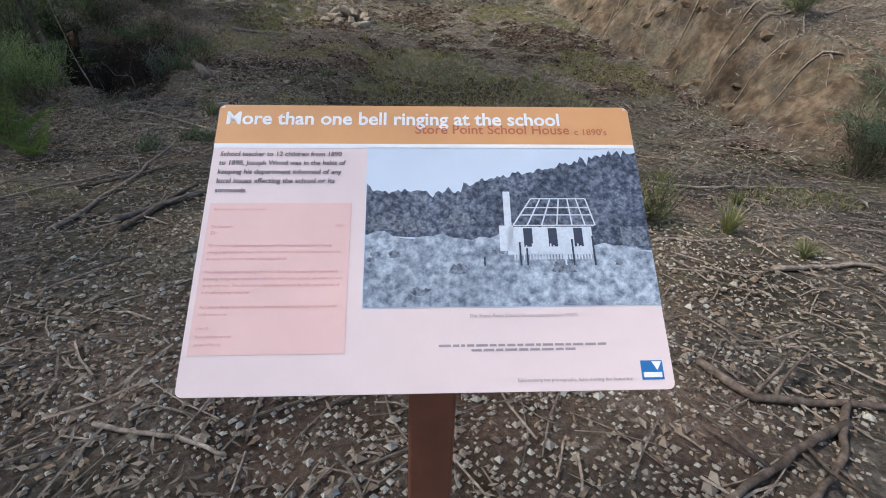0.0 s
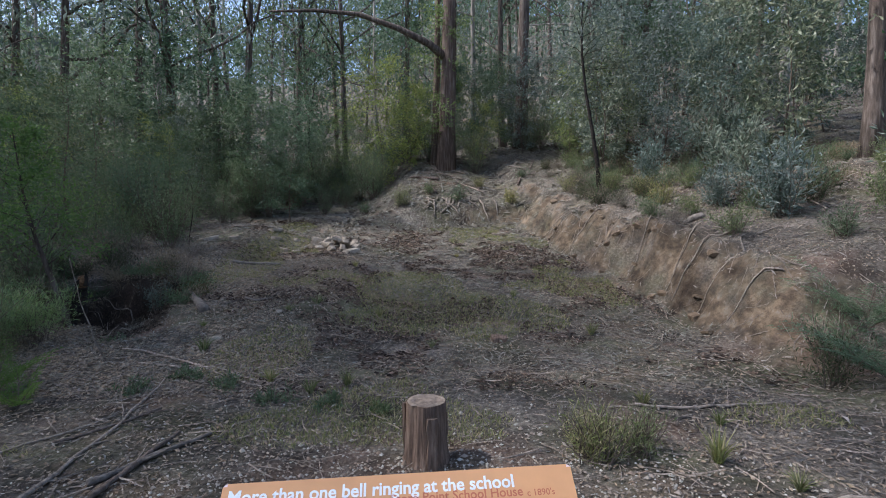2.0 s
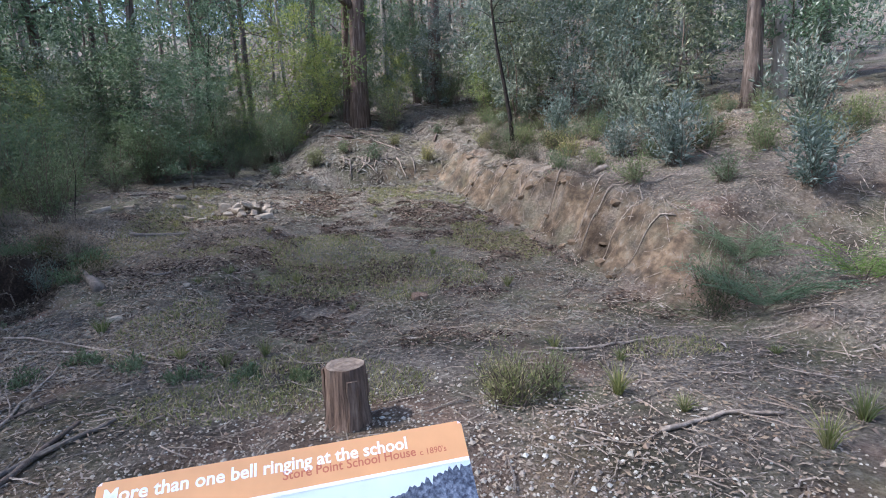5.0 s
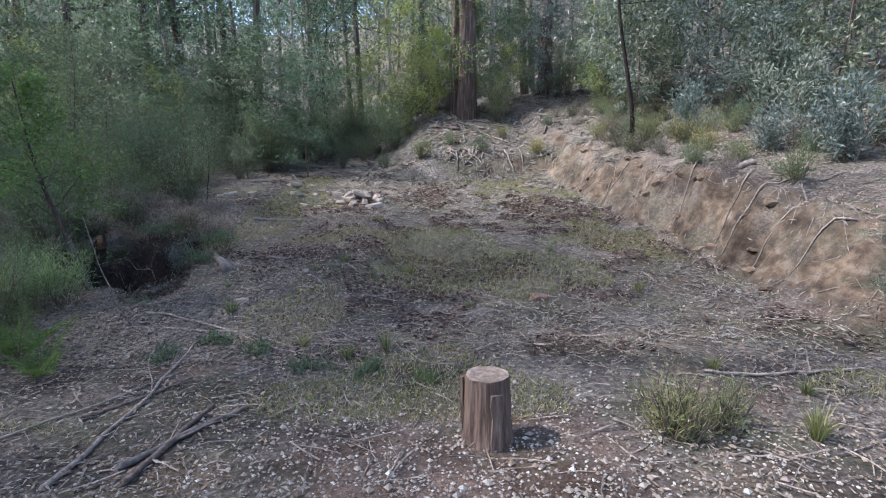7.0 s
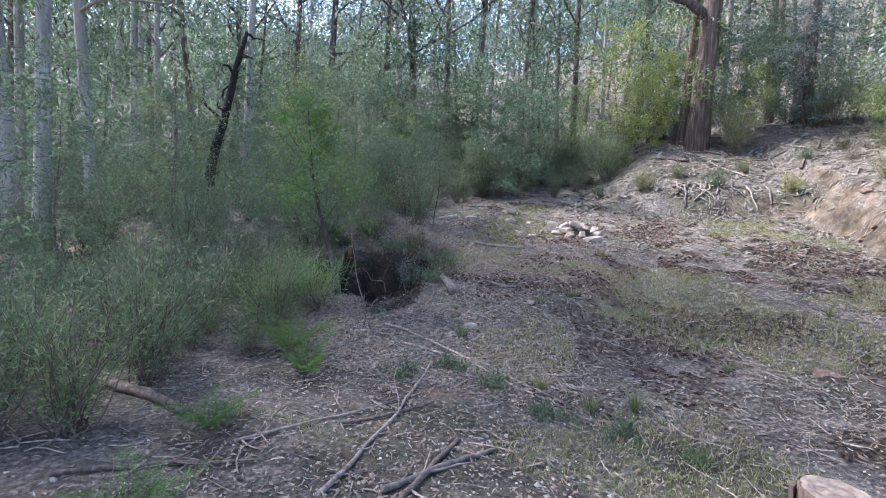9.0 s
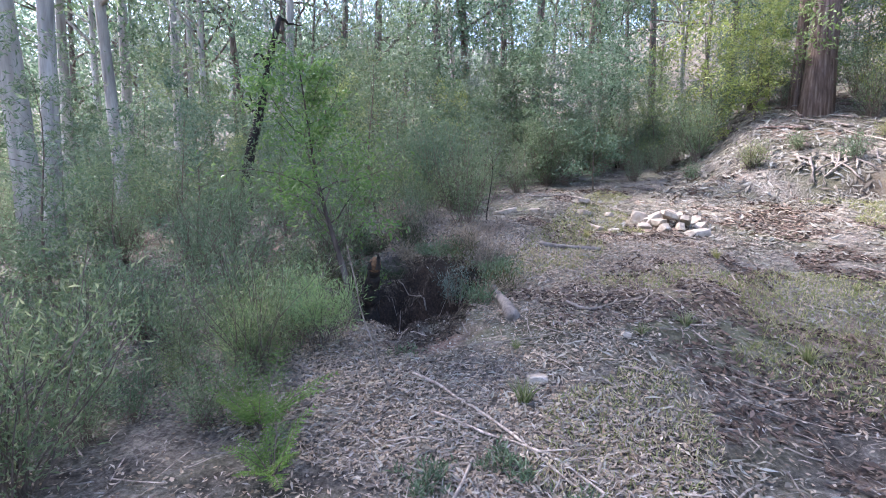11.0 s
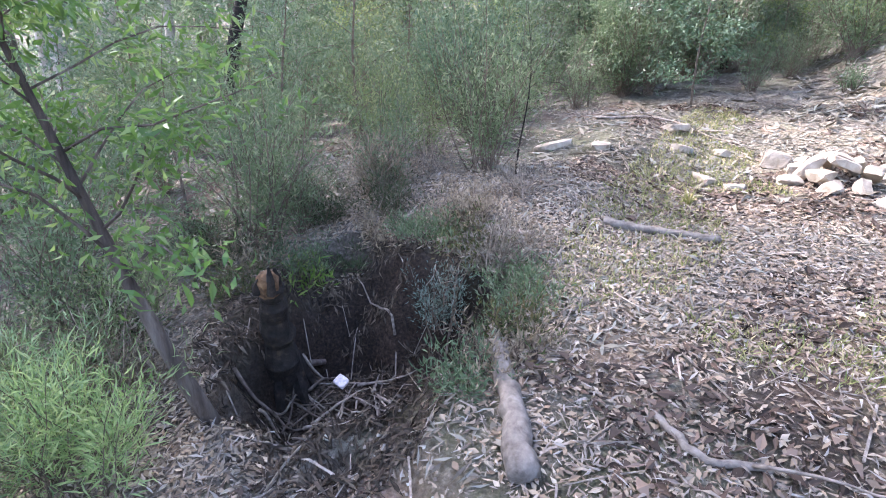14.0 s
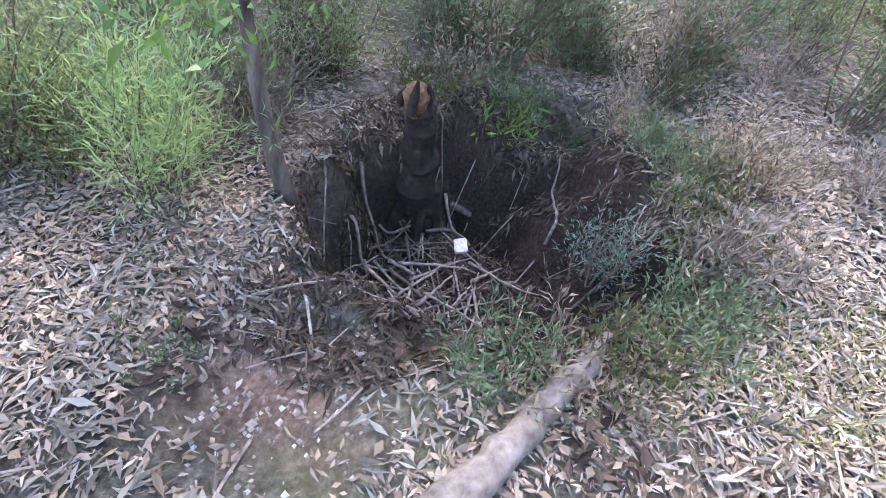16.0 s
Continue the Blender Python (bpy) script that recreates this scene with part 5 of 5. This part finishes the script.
for k in range(12):
    y, x = 17.9 + rng.uniform(-0.1, 0.3), rng.uniform(0.3, 2.8)
    ln = rng.uniform(0.3, 0.7)
    stick("exposed_root", [(x, y + 0.75), (x + rng.normal() * 0.1, y + 0.35), (x + rng.normal() * 0.15, y - 0.05)], 0.03, 0.015, (M_LOG, M_TWIG)[k % 2], "grey broken root jutting from the low bank", "low bank roots", 1.6, 5, category="root")
for k in range(26):
    y = rng.uniform(5.6, 12.8)
    fx = float(bank_foot(np.array(y)))
    x = fx + rng.uniform(0.0, 0.6)
    ob = new("soil_clod", stone_mesh((rng.uniform(0.05, 0.13), rng.uniform(0.05, 0.12), rng.uniform(0.03, 0.07)), k * 5.3, M_SOIL))
    ob.matrix_basis = pose(x, y, ground_at(x, y), rng.uniform(-30, 30), rng.uniform(-30, 30), rng.uniform(0, 180))
    tagged(ob, "lump of ochre soil on the cut bank", "soil", "bank clods")
# sticks in the hollow
for k in range(64):
    a = rng.uniform(0, math.pi)
    x, y = -3.60 + rng.normal() * 0.27, 7.72 + rng.normal() * 0.30
    ln = rng.uniform(0.2, 0.55)
    stick("stick", [(x - math.cos(a) * ln / 2, y - math.sin(a) * ln / 2), (x, y), (x + math.cos(a) * ln / 2, y + math.sin(a) * ln / 2)], rng.uniform(0.005, 0.014), 0.004, (M_TWIG, M_TWIG_DARK, M_TWIG)[k % 3], "dead stick fallen into the hollow", "hollow sticks", 3.5, 5)
char = thing("burnt_stump", (-4.49, 7.15, 0.10), "charred leaning hollow stump with orange rotten top", "stump")
b = Build()
axis_line = np.array([(0.02, 0.04, -0.45), (0.06, 0.0, -0.2), (0.10, -0.06, 0.0), (0.15, -0.11, 0.2), (0.21, -0.17, 0.4), (0.27, -0.22, 0.54), (0.32, -0.26, 0.64)])
fine = np.linspace(0, 6, 19)
core = np.stack([np.interp(fine, range(7), axis_line[:, q]) for q in range(3)], 1) + rng.normal(size=(19, 3)) * 0.006
b.tube(core, np.linspace(0.125, 0.062, 19) * (1 + 0.10 * rng.normal(size=19)), 11)
child("charred_trunk", b.mesh("charred_trunk", M_CHAR, False), char)
b = Build()
b.tube(np.array([(0.31, -0.255, 0.62), (0.33, -0.27, 0.66), (0.35, -0.285, 0.70), (0.37, -0.30, 0.73)]), (0.066, 0.058, 0.060, 0.036), 9)
child("rotten_top", b.mesh("rotten_top", M_ROT, False), char, "orange rotten wood")
for dx, dy, tall_by in ((0.05, -0.02, 0.15), (-0.04, 0.01, 0.11), (0.01, 0.05, 0.13), (-0.03, -0.05, 0.08)):
    b = Build()
    b.tube(np.array([(0.33 + dx, -0.27 + dy, 0.62), (0.345 + dx, -0.28 + dy, 0.62 + tall_by * 0.6), (0.36 + dx * 0.8, -0.29 + dy * 0.8, 0.63 + tall_by)]), (0.026, 0.022, 0.006), 6)
    child("charred_splinter", b.mesh("charred_splinter", M_CHAR, False), char)
for k in range(7):
    a = k * 0.9
    b = Build()
    b.tube(np.array([(0.05 + math.cos(a) * 0.07, -0.02 + math.sin(a) * 0.07, 0.02), (0.04 + math.cos(a) * 0.14, -0.02 + math.sin(a) * 0.14, -0.14), (0.03 + math.cos(a) * 0.22, 0.0 + math.sin(a) * 0.22, -0.34)]), (0.05, 0.04, 0.02), 6)
    child("root_flare", b.mesh("root_flare", M_CHAR, False), char)
fung = new("bracket_fungus", stone_mesh((0.062, 0.055, 0.022), 3.3, plain("white_pink_fungus", (0.68, 0.59, 0.55), 0.7, 0.25, 60)))
fung.matrix_basis = pose(-4.21, 7.40, ground_at(-4.21, 7.40) + 0.045, 22, 14, 0)
tagged(fung, "white and pink fungus on the floor of the hollow", "fungus")
red = thing("fallen_branch", (-4.62, 7.22, -0.10), "reddish rotten branch in the hollow", "branch")
b = Build()
b.tube(np.array([(-0.04, -0.05, 0.0), (0.02, 0.06, 0.012), (0.06, 0.17, 0.005), (0.12, 0.30, -0.02)]), (0.026, 0.03, 0.027, 0.02), 8)
child("main_stem", b.mesh("main_stem", M_BARK_RED, True), red)
lean = thing("leaning_stick", on_ground(-2.72, 5.8), "pale dead stick leaning in the shrubs", "branch")
b = Build()
b.tube(wander((0, 0, 0), (-0.30, -0.42, 1.05), 1.15, 8, 0.07), np.linspace(0.008, 0.003, 9), 5)
child("main_stem", b.mesh("main_stem", M_TWIG, True), lean)


# ---------------------------------------------------------------- litter, twigs and gravel
def leaves_on(x, y, lo, hi, mat, name, label, wide=(0.11, 0.22), steep=1.1):
    """Flat curled leaves strewn at the given places."""
    ok = slope(x, y) < steep
    x, y = x[ok], y[ok]
    n = len(x)
    z = land(x, y) + rng.uniform(0.002, 0.022, n)
    t = rng.uniform(0, 2 * math.pi, n)
    sx, sy = (land(x + 0.05, y) - land(x - 0.05, y)) / 0.1, (land(x, y + 0.05) - land(x, y - 0.05)) / 0.1
    D = np.stack([np.cos(t), np.sin(t), np.cos(t) * sx + np.sin(t) * sy + rng.normal(size=n) * 0.2], 1)
    S = np.stack([-sx + rng.normal(size=n) * 0.4, -sy + rng.normal(size=n) * 0.4, np.ones(n)], 1)
    L = rng.uniform(lo, hi, n) * (1 + 0.025 * y)
    V, F = blades(np.stack([x, y, z], 1), D, L, L * rng.uniform(*wide, n), rng.normal(size=n) * 0.12, S)
    tagged(new(name, mesh_np(name, V, F, mat)), label, "leaf litter", kind="stuff")


def litter():
    n = 175000
    r = 0.5 + 13.5 * rng.uniform(size=n) ** 0.72
    a = rng.uniform(-1.15, 1.0, n)
    x, y = np.sin(a) * r - 0.3, np.cos(a) * r + 0.35
    n2 = 120000
    x = np.concatenate([x, rng.uniform(-5.2, -1.0, n2)])
    y = np.concatenate([y, rng.uniform(4.6, 10.0, n2)])
    cover = 0.5 + 0.5 * lattice(x * 0.8, y * 0.8, 41) + 0.3 * lattice(x * 2.3, y * 2.3, 42)
    bare = np.exp(-((x - 0.1) ** 2 + (y - 2.2) ** 2) / 1.5) * 0.9 + np.exp(-((x + 3.1) ** 2 + (y - 6.45) ** 2) / 0.12) * 0.9
    in_hole = (((x + 3.95) / 0.80) ** 2 + ((y - 7.35) / 0.80) ** 2 < 1) | (((x + 3.5) / 0.42) ** 2 + ((y - 6.75) / 0.40) ** 2 < rng.uniform(0.5, 1.2, len(x)))
    keep = (rng.uniform(size=len(x)) < np.clip(cover - bare + 0.12, 0.05, 1)) & ~in_hole
    x, y = x[keep], y[keep]
    leaves_on(x[::2], y[::2], 0.018, 0.066, M_LITTER, "leaf_litter", "dry curled gum leaves over the ground")
    leaves_on(x[1::2], y[1::2], 0.012, 0.045, M_LITTER, "bark_flakes", "broken leaf and bark flakes over the ground", (0.25, 0.6))
    n = 60000
    x, y = rng.uniform(-3.6, 3.8, n), 4.6 + 9.2 * rng.uniform(size=n) ** 0.8
    heap = lattice(x * 1.1, y * 1.1, 61) + 0.7 * lattice(x * 3.1, y * 3.1, 62)
    away = ((x + 3.95) / 0.95) ** 2 + ((y - 7.35) / 0.95) ** 2 > 1
    pick = (heap > 0.1) & away
    leaves_on(x[pick], y[pick], 0.035, 0.10, M_LITTER, "leaf_litter", "heaped bark strips and leaves over the clearing", (0.10, 0.26))
    pick = (heap < -0.35) & away
    leaves_on(x[pick], y[pick], 0.03, 0.085, M_MULCH, "leaf_litter", "dark brown leaves in random patches over the clearing", (0.2, 0.5))
    # dark litter of the hollow, its shade put into the leaf colour
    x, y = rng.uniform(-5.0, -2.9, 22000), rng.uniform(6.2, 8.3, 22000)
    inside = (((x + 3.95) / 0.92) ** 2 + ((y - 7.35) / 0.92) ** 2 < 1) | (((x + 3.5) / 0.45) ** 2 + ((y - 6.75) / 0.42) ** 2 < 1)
    leaves_on(x[inside], y[inside], 0.03, 0.09, M_MULCH, "rotting_litter", "dark leaves heaped in the hollow, darkened further for its shade", steep=3.0)
    n = 30000
    a, r = rng.uniform(-0.9, 0.75, n), rng.uniform(10, 30, n)
    x, y = np.sin(a) * r, np.cos(a) * r
    leaves_on(x, y, 0.06, 0.16, M_LITTER, "leaf_litter", "grey-brown fallen bark and leaves under the trees", (0.15, 0.35), 1.4)
    n = 9000
    x, y = rng.uniform(-2.0, 5.5, n), rng.uniform(13.2, 19.0, n)
    leaves_on(x, y, 0.06, 0.20, M_LITTER, "leaf_litter", "pale bark strips and leaves below the big gum", (0.10, 0.26), 1.6)
    n = 16000
    x, y = rng.uniform(3.0, 8.5, n), rng.uniform(2, 18.5, n)
    leaves_on(x, y, 0.03, 0.11, M_LITTER, "leaf_litter", "bark strips and leaves strewn over the bank", (0.08, 0.2), 2.2)


def twig_litter():
    b = Build()
    n = 3600
    r = 0.6 + 12 * rng.uniform(size=n) ** 0.75
    a = rng.uniform(-1.15, 1.0, n)
    for i in range(n):
        x, y = math.sin(a[i]) * r[i] - 0.3, math.cos(a[i]) * r[i] + 0.35
        t, ln = rng.uniform(0, 2 * math.pi), rng.uniform(0.06, 0.34)
        px = x + math.cos(t) * ln * np.array([-0.5, 0, 0.5]) + rng.normal(size=3) * 0.012
        py = y + math.sin(t) * ln * np.array([-0.5, 0, 0.5]) + rng.normal(size=3) * 0.012
        pz = land(px, py) + rng.uniform(0.006, 0.028)
        w = rng.uniform(0.0016, 0.0045) * (1 + 0.06 * r[i])
        ang = np.arange(3) * 2.094
        P = np.stack([px, py, pz], 1)
        side = np.array([-math.sin(t), math.cos(t), 0])
        V = (P[:, None] + w * (side * np.cos(ang)[:, None] + np.array([0, 0, 1.0]) * np.sin(ang)[:, None])[None]).reshape(-1, 3)
        F = [[i2 * 3 + j, i2 * 3 + (j + 1) % 3, i2 * 3 + 3 + (j + 1) % 3, i2 * 3 + 3 + j] for i2 in range(2) for j in range(3)]
        b.add(V, F)
    ob = new("twig_litter", b.mesh("twig_litter", M_TWIG))
    tagged(ob, "scattered dead twigs over the ground", "twigs", kind="stuff")


def gravel():
    n = 16000
    x, y = rng.normal(size=n) * 1.2 + 0.1, 2.2 + rng.normal(size=n) * 1.0
    x, y = np.concatenate([x, -3.1 + rng.normal(size=260) * 0.25]), np.concatenate([y, 6.45 + rng.normal(size=260) * 0.22])
    ok = y > 0.5
    x, y = x[ok], y[ok]
    n = len(x)
    s = rng.uniform(0.004, 0.013, n) * np.where(rng.uniform(size=n) < 0.06, 1.9, 1)
    C = np.stack([x, y, land(x, y) + s * 0.35], 1)
    oct_ = np.array([(1, 0, 0), (0, 1, 0), (-1, 0, 0), (0, -1, 0), (0, 0, 0.75), (0, 0, -0.75)])
    V = (C[:, None] + oct_[None] * s[:, None, None] * rng.uniform(0.6, 1.3, (n, 6, 3))).reshape(-1, 3)
    f = np.array([(0, 1, 4), (1, 2, 4), (2, 3, 4), (3, 0, 4), (1, 0, 5), (2, 1, 5), (3, 2, 5), (0, 3, 5)])
    F = (np.arange(n)[:, None, None] * 6 + f[None]).reshape(-1, 3)
    ob = new("gravel", mesh_np("gravel", V, F, M_PEBBLE))
    tagged(ob, "small buff and white gravel scattered round the post", "gravel", kind="stuff")


def grass_patches():
    n = 120000
    x, y = rng.uniform(-3.2, 3.4, n), rng.uniform(3.6, 13.6, n)
    keep = (lattice(x * 0.7 + 3, y * 0.7, 51) + 0.5 * lattice(x * 2, y * 2, 52) > 0.16) & (slope(x, y) < 0.8)
    x, y = x[keep], y[keep]
    n = len(x)
    D = np.stack([rng.normal(size=n) * 0.7, rng.normal(size=n) * 0.7, np.ones(n)], 1)
    V, F = blades(np.stack([x, y, land(x, y) - 0.004], 1), D, rng.uniform(0.03, 0.085, n), 0.004 + 0.0004 * y, 0.12)
    ob = new("grass", mesh_np("grass", V, F, M_TUSSOCK))
    tagged(ob, "thin short grass growing through the litter", "grass", kind="stuff")


litter()
twig_litter()
gravel()
grass_patches()
